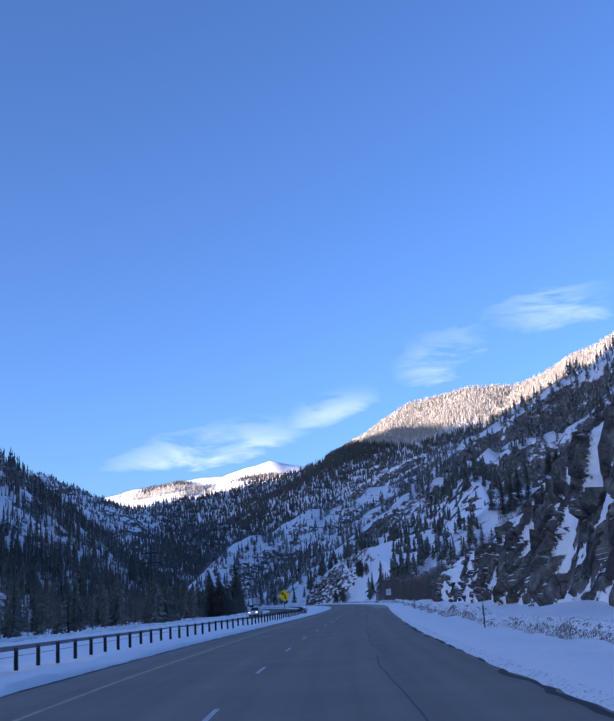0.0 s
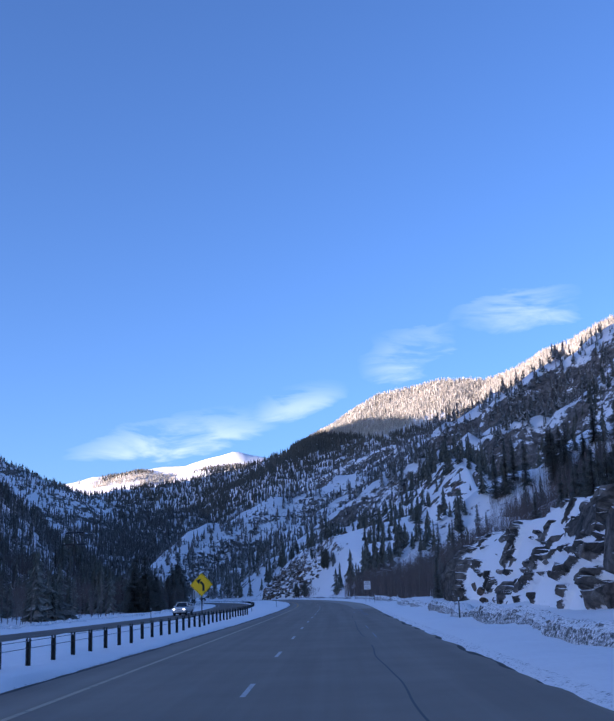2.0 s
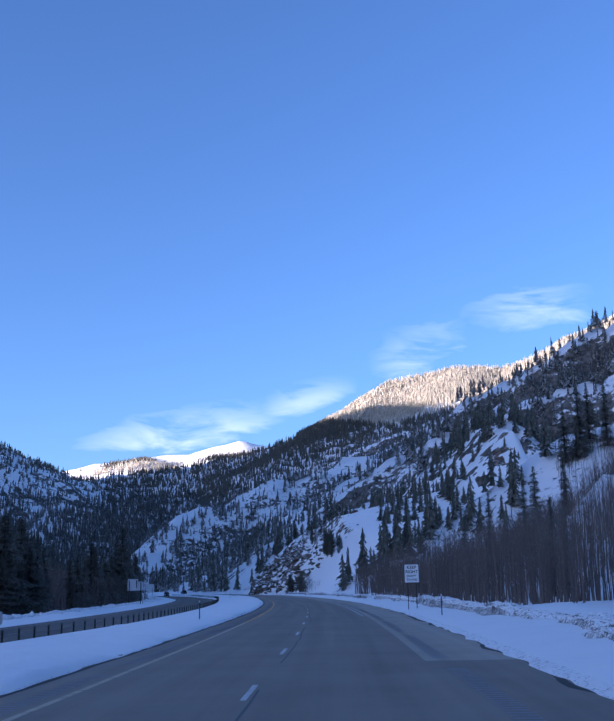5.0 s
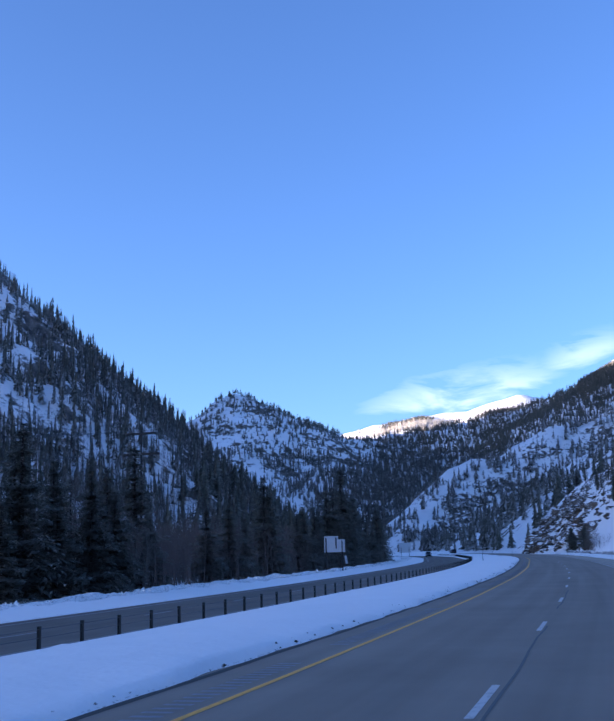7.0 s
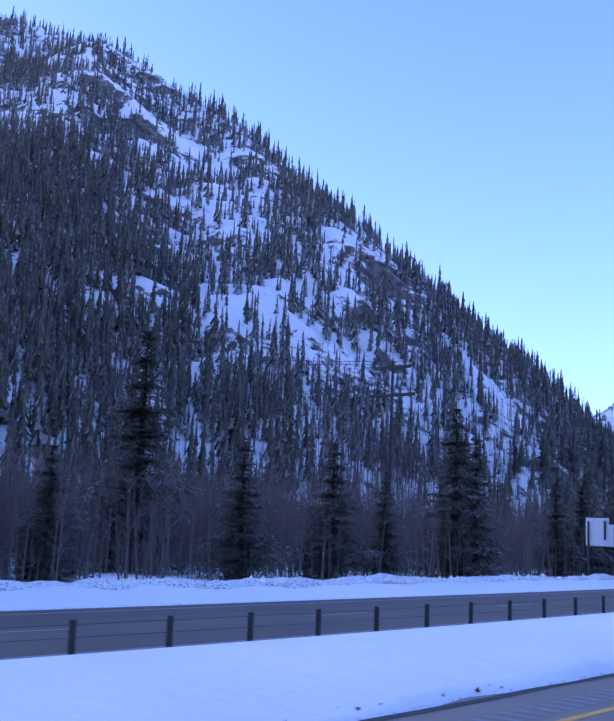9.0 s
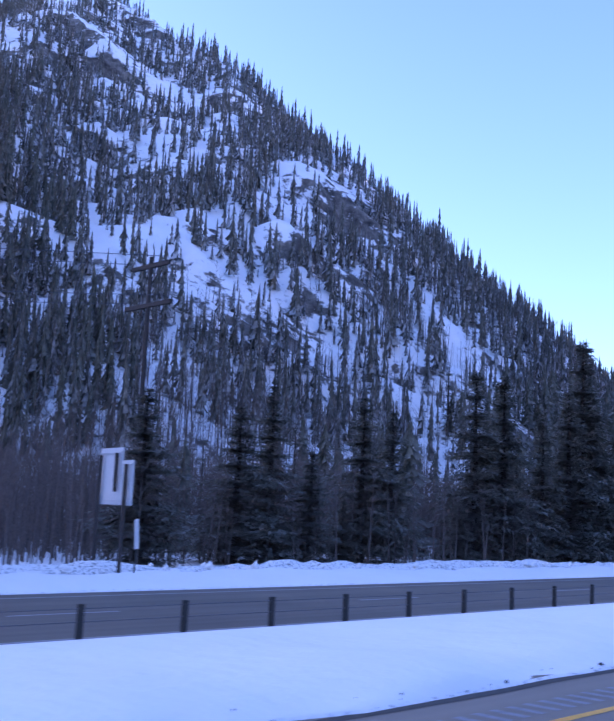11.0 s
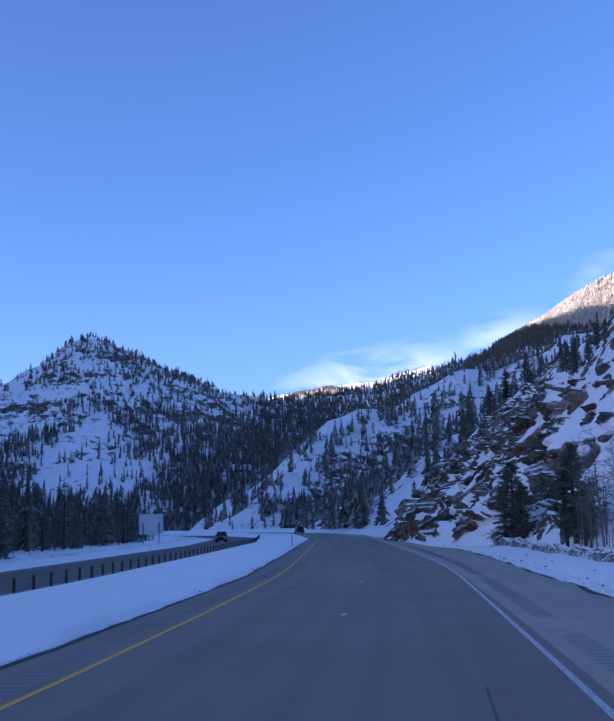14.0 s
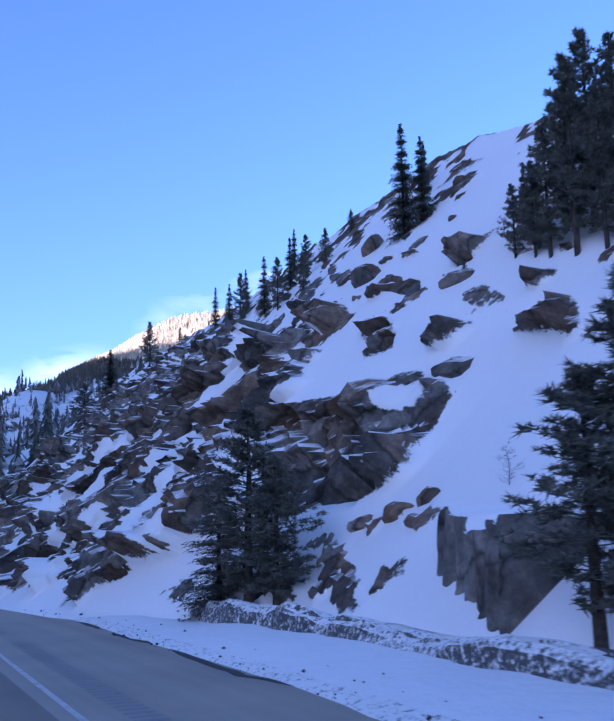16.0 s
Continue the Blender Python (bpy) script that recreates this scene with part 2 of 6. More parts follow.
M_WHITE = painted("road_paint_white", (0.6, 0.58, 0.56), 0.6)
M_FADED = painted("road_paint_faded", (0.3, 0.3, 0.31), 0.6)
M_WET = painted("wet_asphalt_rim", (0.075, 0.066, 0.056), 0.5, 0.85, scale=2.0)
M_YELLOW = painted("road_paint_yellow", (0.88, 0.42, 0.06), 0.35)
M_OLDYELLOW = painted("road_paint_old_yellow", (0.5, 0.4, 0.27), 0.6, scale=1.5)
M_CLOD = painted("dirty_ice", (0.06, 0.058, 0.055), 0.5, 0.8, scale=3.0)
M_SEAL = painted("crack_sealer", (0.02, 0.02, 0.022), 0.2, 0.5)
M_GROOVE = painted("milled_groove", (0.3, 0.3, 0.31), 0.4, 0.9)
M_POST = painted("weathered_steel_post", (0.03, 0.032, 0.03), 0.3, 0.7, 0.1)
M_CABLE = painted("steel_cable", (0.12, 0.12, 0.13), 0.3, 0.5, 0.6)
M_WOODPOST = painted("timber_post", (0.055, 0.046, 0.042), 0.4, 0.9)
M_SIGN_Y = painted("sign_yellow", (0.95, 0.55, 0.003), 0.05, 0.5)
M_BLACK = painted("sign_black", (0.012, 0.012, 0.012), 0.1, 0.5)
M_SIGN_W = painted("sign_white", (0.78, 0.79, 0.8), 0.08, 0.45)
M_SIGN_BACK = painted("sign_aluminium_back", (0.6, 0.62, 0.63), 0.1, 0.5, 0.0)
M_GREENPOST = painted("delineator_post", (0.05, 0.07, 0.06), 0.3, 0.6, 0.3)


def foliage(name, dark, light, snow_amt, snow_line=0.35, fleck=0.0):
    m, nt, b = material(name)
    g = nt.nodes.new("ShaderNodeNewGeometry")
    n = tex_noise(nt, 1.7, 4, 0.6)
    col = ramp(nt, n, [(0.3, dark), (0.7, light)])
    tint = nt.nodes.new("ShaderNodeHueSaturation")
    nt.links.new(col, tint.inputs["Color"])
    nt.links.new(nmath(nt, "ADD", 0.7, nmath(nt, "MULTIPLY", g.outputs["Random Per Island"], 0.7)), tint.inputs["Value"])
    nz = normal_z(nt)
    f = nmath(nt, "MULTIPLY", nmath(nt, "SUBTRACT", nmath(nt, "ADD", nz, nmath(nt, "MULTIPLY", n, 0.8)), snow_line + 0.4), 2.5, clamp=True)
    f = nmath(nt, "MULTIPLY", f, snow_amt)
    if fleck:
        bits = nmath(nt, "MULTIPLY", nmath(nt, "SUBTRACT", tex_noise(nt, 2.6, 5, 0.75), 0.57), 9.0, clamp=True)
        f = nmath(nt, "ADD", f, nmath(nt, "MULTIPLY", nmath(nt, "MULTIPLY", bits, fleck), nmath(nt, "MULTIPLY", nz, 1.0, clamp=True)), clamp=True)
    shade = mix_rgb(nt, f, tint.outputs[0], (0.82, 0.81, 0.79))
    nt.links.new(shade, b.inputs["Base Color"])
    rgh(b, 0.85, 0.15)
    thin = nt.nodes.new("ShaderNodeBsdfTranslucent")
    nt.links.new(shade, thin.inputs[0])
    both = nt.nodes.new("ShaderNodeMixShader")
    both.inputs[0].default_value = 0.3
    nt.links.new(b.outputs[0], both.inputs[1])
    nt.links.new(thin.outputs[0], both.inputs[2])
    nt.links.new(both.outputs[0], nt.nodes["Material Output"].inputs[0])
    return m


M_NEEDLES = foliage("conifer_needles", (0.11, 0.112, 0.088), (0.21, 0.203, 0.16), 0.1, 0.5, 0.75)
# snow dusting on these two is raised to paint in distance haze as well
M_FOREST = foliage("forest_conifer", (0.11, 0.105, 0.085), (0.22, 0.205, 0.17), 0.45, 0.25)
M_GREY = foliage("hazy_dusted_conifer", (0.095, 0.088, 0.074), (0.205, 0.19, 0.168), 0.6, 0.1)
# frosted trees in sun: warm sunlight is put into the pale base colour
M_FROST_LIT = foliage("sunlit_frosted_conifer", (0.42, 0.38, 0.3), (0.68, 0.63, 0.53), 0.85, 0.1)


def bark(name, lo, hi):
    m, nt, b = material(name)
    n = tex_noise(nt, 9.0, 6, 0.7)
    nt.links.new(ramp(nt, n, [(0.35, lo), (0.65, hi)]), b.inputs["Base Color"])
    bump(nt, b, n, 0.5, 0.02)
    rgh(b, 0.9, 0.1)
    return m


M_BARK = bark("conifer_bark", (0.035, 0.028, 0.024), (0.1, 0.08, 0.065))
M_ASPEN = bark("aspen_bark", (0.1, 0.085, 0.07), (0.3, 0.28, 0.24))
M_TWIG = bark("bare_twigs", (0.1, 0.078, 0.068), (0.22, 0.176, 0.155))

# plan helpers
CLINE = [(0, -140), (0, -60), (0, 0), (0.36, 30.6), (1.49, 61.4), (3.1, 92.2), (5.3, 130), (7.62, 168.5), (9.23, 197.6), (10.46, 225.8),
         (11.22, 252.9), (11.4, 285), (10.85, 315.4), (10.0, 338), (8.92, 360), (7.58, 382), (5.97, 403.5), (4.06, 425), (-1.7, 466),
         (-11.4, 532), (-28, 610), (-62, 700), (-110, 785), (-175, 860), (-260, 930)]
_c = np.array(CLINE, float)
_s = np.concatenate([[0], np.cumsum(np.hypot(*np.diff(_c, axis=0).T))])
ROAD_LEN = _s[-1]
_fs = np.arange(0, ROAD_LEN, 2.0)
_k = np.hanning(15)
_k /= _k.sum()
_fx = np.convolve(np.pad(np.interp(_fs, _s, _c[:, 0]), 7, "reflect", reflect_type="odd"), _k, "valid")
_fy = np.convolve(np.pad(np.interp(_fs, _s, _c[:, 1]), 7, "reflect", reflect_type="odd"), _k, "valid")
_tx, _ty = np.gradient(_fx), np.gradient(_fy)
_tl = np.hypot(_tx, _ty)
_tx, _ty = _tx / _tl, _ty / _tl


def lane(s, o):
    """The plan place at s metres along the road's line and o metres to its right."""
    x, y = np.interp(s, _fs, _fx), np.interp(s, _fs, _fy)
    tx, ty = np.interp(s, _fs, _tx), np.interp(s, _fs, _ty)
    return x + ty * o, y - tx * o


def s_at(y):
    return np.interp(y, _fy, _fs)


def opp_shift(s):
    return np.interp(np.interp(s, _fs, _fy), [-60, 90, 130, 170, 225], [15, 10, 6, 2.5, 0])


def along_y(s, ys, vs):
    return np.interp(np.interp(s, _fs, _fy), ys, vs)


def pinch(s):
    """How far the yellow line and the left edge draw in through the bend."""
    return along_y(s, [330, 350, 371, 395, 412, 425, 470], [0.0, 0.1, 0.45, 0.7, 0.6, 0.5, 0.3])


def flare(s):
    """How far the left edge stands out where the median is narrow."""
    return along_y(s, [30, 57, 85, 112, 140], [-2.1, -1.55, -0.85, -0.4, 0.0])


def yellow_shift(s):
    return pinch(s) + 0.5 * flare(s)


def dash_shift(s):
    return along_y(s, [20, 55, 80, 345, 400, 430], [-0.5, -0.25, 0.0, 0.0, 0.42, 0.5])


def white_shift(s):
    return along_y(s, [390, 404, 414, 425, 436, 450, 520], [0.1, 0.12, 0.2, 0.32, 0.6, 0.75, 0.5])


# noise on arrays
def _hash(ix, iy, iz, k=0):
    h = (ix * 374761393 + iy * 668265263 + iz * 2147483647 + k * 1274126177) & 0xFFFFFFFF
    h = ((h ^ (h >> 13)) * 1274126177) & 0xFFFFFFFF
    h = ((h ^ (h >> 15)) * 2246822519) & 0xFFFFFFFF
    return ((h ^ (h >> 16)) & 0xFFFFFF) / 0xFFFFFF


def vnoise(x, y, z=0.0, k=0):
    x, y, z = np.broadcast_arrays(np.asarray(x, float), y, z)
    ix, iy, iz = (np.floor(a).astype(np.int64) for a in (x, y, z))
    fx, fy, fz = x - ix, y - iy, z - iz
    fx, fy, fz = (f * f * (3 - 2 * f) for f in (fx, fy, fz))
    r = 0
    for dz in (0, 1):
        for dy in (0, 1):
            for dx in (0, 1):
                w = (fx if dx else 1 - fx) * (fy if dy else 1 - fy) * (fz if dz else 1 - fz)
                r = r + w * _hash(ix + dx, iy + dy, iz + dz, k)
    return r * 2 - 1


def fbm(x, y, z=0.0, octaves=4, k=0, gain=0.5):
    r, a = 0, 1.0
    for i in range(octaves):
        r = r + a * vnoise(x * 2 ** i + 17 * i, y * 2 ** i - 9 * i, z * 2 ** i if np.ndim(z) else z, k + i)
        a *= gain
    return r


def facets(x, y, z, k=0):
    """Blocky rock: every point takes the tilted plane of its nearest jittered cell."""
    ix, iy, iz = (np.floor(a).astype(np.int64) for a in (x, y, z))
    best = np.full(x.shape, 9.0)
    val = np.zeros(x.shape)
    for dx in (-1, 0, 1):
        for dy in (-1, 0, 1):
            for dz in (-1, 0, 1):
                cx, cy, cz = ix + dx, iy + dy, iz + dz
                px, py, pz = cx + _hash(cx, cy, cz, k + 1), cy + _hash(cx, cy, cz, k + 2), cz + _hash(cx, cy, cz, k + 3)
                d = (x - px) ** 2 + (y - py) ** 2 + (z - pz) ** 2
                g = [_hash(cx, cy, cz, k + 4 + i) - 0.5 for i in range(3)]
                v = _hash(cx, cy, cz, k + 9) - 0.5 + 1.1 * (g[0] * (x - px) + g[1] * (y - py) + g[2] * (z - pz))
                m = d < best
                best, val = np.where(m, d, best), np.where(m, v, val)
    return val


def mesh_object(name, verts, faces, mats, smooth=False, parent=None, uv=None, mat_index=None, attr=None):
    me = bpy.data.meshes.new(name)
    verts, faces = np.asarray(verts, np.float32), np.asarray(faces, np.int32)
    n = faces.shape[1]
    me.vertices.add(len(verts))
    me.vertices.foreach_set("co", verts.ravel())
    me.loops.add(faces.size)
    me.loops.foreach_set("vertex_index", faces.ravel())
    me.polygons.add(len(faces))
    me.polygons.foreach_set("loop_start", np.arange(0, faces.size, n, dtype=np.int32))
    me.polygons.foreach_set("loop_total", np.full(len(faces), n, np.int32))
    me.polygons.foreach_set("use_smooth", np.broadcast_to(np.asarray(smooth, bool), len(faces)).copy())
    if mat_index is not None:
        me.polygons.foreach_set("material_index", np.asarray(mat_index, np.int32))
    for m in mats if isinstance(mats, (list, tuple)) else [mats]:
        me.materials.append(m)
    if uv is not None:
        lay = me.uv_layers.new(name="UVMap")
        lay.data.foreach_set("uv", np.asarray(uv, np.float32)[faces.ravel()].ravel())
    if attr is not None:
        la = me.attributes.new("rock", "FLOAT", "POINT")
        la.data.foreach_set("value", np.asarray(attr, np.float32).ravel())
    me.update(calc_edges=True)
    ob = new(name, me)
    if parent:
        ob.parent = parent
    return ob


def grid_faces(nu, nv, flip=False):
    i, j = np.meshgrid(np.arange(nu - 1), np.arange(nv - 1), indexing="ij")
    a = (i * nv + j).ravel()
    f = np.stack([a, a + nv, a + nv + 1, a + 1], -1)
    return f[:, ::-1] if flip else f


def part(name, bm, mat, parent=None, label="", smooth=False):
    me = bpy.data.meshes.new(name)
    bm.normal_update()
    for f in bm.faces:
        f.smooth = smooth
    bm.to_mesh(me)
    bm.free()
    me.materials.append(mat)
    ob = new(name, me)
    ob.parent = parent
    if label:
        ob["label"] = label
    return ob


def empty(name, x, y, z, rz=0.0):
    e = new(name)
    e.matrix_world = pose(x, y, z, 0, 0, rz)
    return e


def box_bm(x0, x1, y0, y1, z0, z1, bevel=0.0, bm=None):
    bm = bm or bmesh.new()
    g = bmesh.ops.create_cube(bm, size=1.0, matrix=Matrix.Translation(((x0 + x1) / 2, (y0 + y1) / 2, (z0 + z1) / 2)) @ Matrix.Diagonal((x1 - x0, y1 - y0, z1 - z0, 1)))
    if bevel:
        es = list({e for v in g["verts"] for e in v.link_edges})
        bmesh.ops.bevel(bm, geom=es, offset=bevel, segments=2, affect="EDGES", profile=0.5)
    return bm


def tube_bm(pts, radii, sides=6, bm=None):
    """A tapered round limb along points."""
    bm = bm or bmesh.new()
    rings = []
    for i, p in enumerate(pts):
        p = Vector(p)
        a = Vector(pts[max(i - 1, 0)])
        b = Vector(pts[min(i + 1, len(pts) - 1)])
        d = (b - a).normalized()
        side = d.orthogonal().normalized()
        up = d.cross(side)
        rings.append([bm.verts.new(p + radii[i] * (math.cos(2 * math.pi * k / sides) * side + math.sin(2 * math.pi * k / sides) * up)) for k in range(sides)])
    for r0, r1 in zip(rings, rings[1:]):
        for k in range(sides):
            bm.faces.new((r0[k], r0[(k + 1) % sides], r1[(k + 1) % sides], r1[k]))
    bm.faces.new(rings[0][::-1])
    bm.faces.new(rings[-1])
    return bm


# terrain
def tent(x, y, crest, slope, back=None):
    """Height of a ridge: its crest line less the fall away from it."""
    best = np.full(np.shape(x), -1e3)
    for (x0, y0, z0), (x1, y1, z1) in zip(crest, crest[1:]):
        dx, dy = x1 - x0, y1 - y0
        l2 = dx * dx + dy * dy
        t = np.clip(((x - x0) * dx + (y - y0) * dy) / l2, 0, 1)
        d = np.hypot(x - x0 - t * dx, y - y0 - t * dy)
        best = np.maximum(best, z0 + t * (z1 - z0) - slope * d)
    return best


LEFT_CREST = [(-1000, 640, 480), (-600, 560, 340), (-420, 535, 260), (-330, 520, 212), (-240, 520, 154), (-200, 530, 118), (-175, 540, 88),
              (-154, 552, 65), (-152, 610, 50), (-160, 671, 33), (-172, 705, 8), (-185, 750, -12)]
KNOB_CREST = [(-520, 1110, 60), (-405, 1154, 102), (-382, 1163, 115), (-355, 1173, 141), (-340, 1179, 154), (-325, 1185, 164), (-303, 1193, 163), (-281, 1202, 155),
              (-258, 1210, 139), (-239, 1218, 129), (-201, 1232, 117), (-175, 1242, 111), (-90, 1275, 95)]
RIDGE_CREST = [(-700, 1900, 230), (-420, 1975, 198), (-314, 1990, 200), (-186, 2008, 213), (-28, 2018, 250), (101, 2018, 296), (225, 2010, 366),
               (350, 2000, 400), (430, 2000, 394), (483, 1990, 412), (575, 1980, 452), (900, 1900, 600)]
PEAK_CREST = [(-1100, 3480, 330), (-697, 3500, 392), (-600, 3515, 424), (-495, 3530, 436), (-448, 3540, 452), (-370, 3550, 450), (-295, 3555, 444),
              (-218, 3560, 466), (-129, 3565, 490), (-58, 3568, 480), (126, 3560, 440), (500, 3560, 380)]
# added range out of view; its heights set the shadow line on the ridge
BLOCKER_CREST = [(-1400, -2200, 240), (-1400, -1000, 340), (-1400, -400, 420), (-1400, 0, 485), (-1400, 300, 490), (-1400, 900, 495), (-1400, 1110, 512), (-1400, 1205, 444), (-1400, 1260, 470), (-1400, 1500, 505),
              (-1400, 1900, 430), (-1500, 2050, 320)]
SPUR_CREST = [(-122, 846, -6), (-100, 844, 12), (-80, 850, 28), (-66, 895, 52), (-38, 922, 68), (20, 935, 84), (90, 945, 106), (170, 950, 130)]
BACK_CREST = [(82, 470, 50), (86, 510, 60), (92, 560, 72)]
FOOT = [(-400, 60), (0, 30), (100, 25), (170, 27), (230, 33), (320, 30), (400, 18), (420, 15.5), (440, 12), (450, 10.2), (456, 7.5), (462, 5.3), (470, 3.4), (500, -1.5), (540, -8),
        (600, -22), (700, -48), (800, -70), (1000, -92), (1400, -165), (2015, -360), (2600, -500)]
_foot = np.array(FOOT, float)


def right_side(x, y):
    d = x - np.interp(y, _foot[:, 0], _foot[:, 1])
    dd = np.maximum(d, 0)
    h = np.where(d > 0, 0.57 * dd, 0.5 * d)
    # spurs that come down to the valley, with gullies between
    w = y / 125.0 + 0.35 * x / 125.0 + 0.45 * fbm(x / 150.0, y / 150.0, 0.0, 3, 3)
    tri = 1 - 2 * np.abs(w - np.floor(w) - 0.5)
    gul = 0.6 * fbm(y / 60.0, x / 140.0, 0.0, 4, 7)
    h = h + (tri - 0.97) * np.clip(dd * 0.32, 0, 46) + gul * np.clip(dd * 0.13, 0, 14)
    # one bold spur that closes the view up the valley
    h = np.maximum(h, tent(x, y, SPUR_CREST, 0.72) + 5 * fbm(x / 30.0, y / 30.0, 0.0, 3, 8))
    # the shoulder of the hill
    top = np.interp(y, [600, 800, 950, 1100, 1250, 1400, 1600, 2000], [330, 275, 225, 190, 190, 200, 216, 240])
    return np.where(h > top, top + 0.06 * (h - top), h)


def mountain(name, x0, x1, y0, y1, step, fn, mat, label, amp, scale, terr, k):
    """A height field; its noise breaks the slope into ledges and gullies."""
    xs, ys = np.arange(x0, x1 + step, step), np.arange(y0, y1 + step, step)
    X, Y = np.meshgrid(xs, ys, indexing="ij")
    Z = fn(X, Y)
    v = np.stack([X, Y, Z], -1).reshape(-1, 3)
    keep = (Z > -14)
    f = grid_faces(len(xs), len(ys))
    f = f[keep.ravel()[f].any(1)]
    ob = mesh_object(name, v, f, mat, True)
    return tagged(ob, label, "mountain", kind="structure")


def ledgy(base, x, y, amp, scale, terr, k):
    """Breaks a smooth slope into steps and rough ground."""
    n = fbm(x / scale, y / scale, 0.0, 5, k)
    h = base + amp * n
    step_h = terr
    q = h / step_h + 1.7 * fbm(x / (scale * 0.9), y / (scale * 0.9), 0.0, 4, k + 20)
    fr = q - np.floor(q)
    sharp = np.where(fr < 0.6, fr * 0.45, 0.27 + (fr - 0.6) * 1.825)
    w = np.clip(base / 15.0, 0, 1) * (0.1 + 0.9 * np.clip(2.5 * fbm(x / (scale * 2), y / (scale * 2), 0.0, 2, k + 40) + 0.3, 0, 1))
    return h + w * (sharp - fr) * step_h


def spur(x, y, crest):
    """A ridge that falls away gently towards the road and steeply up the valley."""
    best = np.full(np.shape(x), -1e3)
    for (x0, y0, z0), (x1, y1, z1) in zip(crest, crest[1:]):
        dx, dy = x1 - x0, y1 - y0
        t = np.clip(((x - x0) * dx + (y - y0) * dy) / (dx * dx + dy * dy), 0, 1)
        ox, oy = x - x0 - t * dx, y - y0 - t * dy
        d = np.hypot(ox, oy) + 1e-6
        s = 0.66 + 0.36 * np.clip(0.5 + (0.2 * ox + 0.98 * oy) / d, 0, 1)
        best = np.maximum(best, z0 + t * (z1 - z0) - s * d)
    return best


# benches of snow over rock steps on the slope across the valley: x, y, half length, step
BENCHES = [(-142, 469, 15, 10), (-131, 385, 8, 6), (-123, 436, 8, 6), (-126, 406, 8, 6), (-120, 403, 7, 5), (-250, 468, 22, 12), (-236, 483, 13, 9), (-214, 467, 14, 8), (-208, 493, 12, 8),
           (-291, 471, 14, 10), (-173, 436, 9, 7), (-163, 489, 5, 4), (-98, 461, 8, 5), (-300, 510, 22, 10), (-119, 411, 6, 4), (-185, 452, 9, 6)]
# open snow without trees: x, y, half length across and up the slope
FIELDS = [(-142, 469, 14, 9), (-247, 470, 16, 11), (-236, 485, 10, 8), (-210, 482, 11, 8), (-122, 436, 8, 5), (-130, 388, 7, 5), (-120, 405, 6, 4), (-175, 436, 7, 7), (-285, 473, 12, 9),
          (-185, 427, 6, 14), (-157, 429, 8, 9), (-129, 426, 10, 5), (-100, 426, 8, 8), (-109, 408, 7, 9), (-90, 389, 4, 7), (-95, 453, 6, 6), (-88, 466, 5, 5), (-91, 401, 3, 4),
          (-72, 414, 2, 9), (-108, 442, 5, 4), (-68, 464, 2, 8), (-80, 409, 2, 6), (-150, 480, 7, 5), (-200, 470, 12, 6), (-137, 455, 9, 7)]


def field(x, y):
    """How far a place lies in open snow."""
    on = np.zeros(np.shape(x))
    wx, wy = x + 5 * fbm(x / 9, y / 9, 0.0, 3, 93), y + 5 * fbm(x / 9, y / 9, 0.0, 3, 94)
    for fx, fy, across, up in FIELDS:
        ox, oy = wx - fx, wy - fy
        a, u = 0.83 * ox + 0.55 * oy, -0.55 * ox + 0.83 * oy
        on = np.maximum(on, np.clip(1.55 - 1.5 * ((a / across) ** 2 + (u / up) ** 2) ** 0.5, 0, 1))
    return on


def bench(x, y):
    """Height added by the benches, and how far a place lies on one."""
    add, on = np.zeros(np.shape(x)), np.zeros(np.shape(x))
    wob = 7 * fbm(x / 11, y / 11, 0.0, 4, 91)
    for bx, by, half, step_h in BENCHES:
        ox, oy = x - bx, y - by
        along, up = 0.83 * ox + 0.55 * oy, -0.55 * ox + 0.83 * oy + wob
        g = np.exp(-(along / half) ** 2)
        prof = np.where(up < 0, np.clip(1 + up / 4.0, 0, 1), np.clip(1 - up / (step_h * 2.2), 0, 1))
        add = np.maximum(add, 0.65 * step_h * g * prof)
        on = np.maximum(on, np.clip(1.5 * g - 0.25, 0, 1) * np.clip(1.4 - np.abs(up - step_h * 0.6) / (step_h * 0.75), 0, 1))
    return add, on


def h_left(x, y):
    return ledgy(spur(x, y, LEFT_CREST) - 2, x, y, 4.0, 45, 14, 1) + bench(x, y)[0]


def h_knob(x, y):
    return ledgy(np.maximum(tent(x, y, KNOB_CREST, 0.66), tent(x, y, KNOB_CREST, 0.45) - 30) + 4, x, y, 6, 45, 14, 2)


def h_ridge(x, y):
    return ledgy(tent(x, y, RIDGE_CREST, 0.55) + 4, x, y, 8, 120, 20, 3)


def h_peak(x, y):
    return tent(x, y, PEAK_CREST, 0.4) + 12 + 14 * fbm(x / 220, y / 220, 0, 4, 5)


def h_blocker(x, y):
    return tent(x, y, BLOCKER_CREST, 0.7) + 10 * fbm(x / 150, y / 150, 0, 3, 6)


def near_hole(x, y):
    """Where the finer slope beside the road takes over."""
    return np.clip((y - 403) / 4, 0, 1) * np.clip((530 - y) / 4, 0, 1) * np.clip((x + 12) / 4, 0, 1) * np.clip((84 - x) / 6, 0, 1)


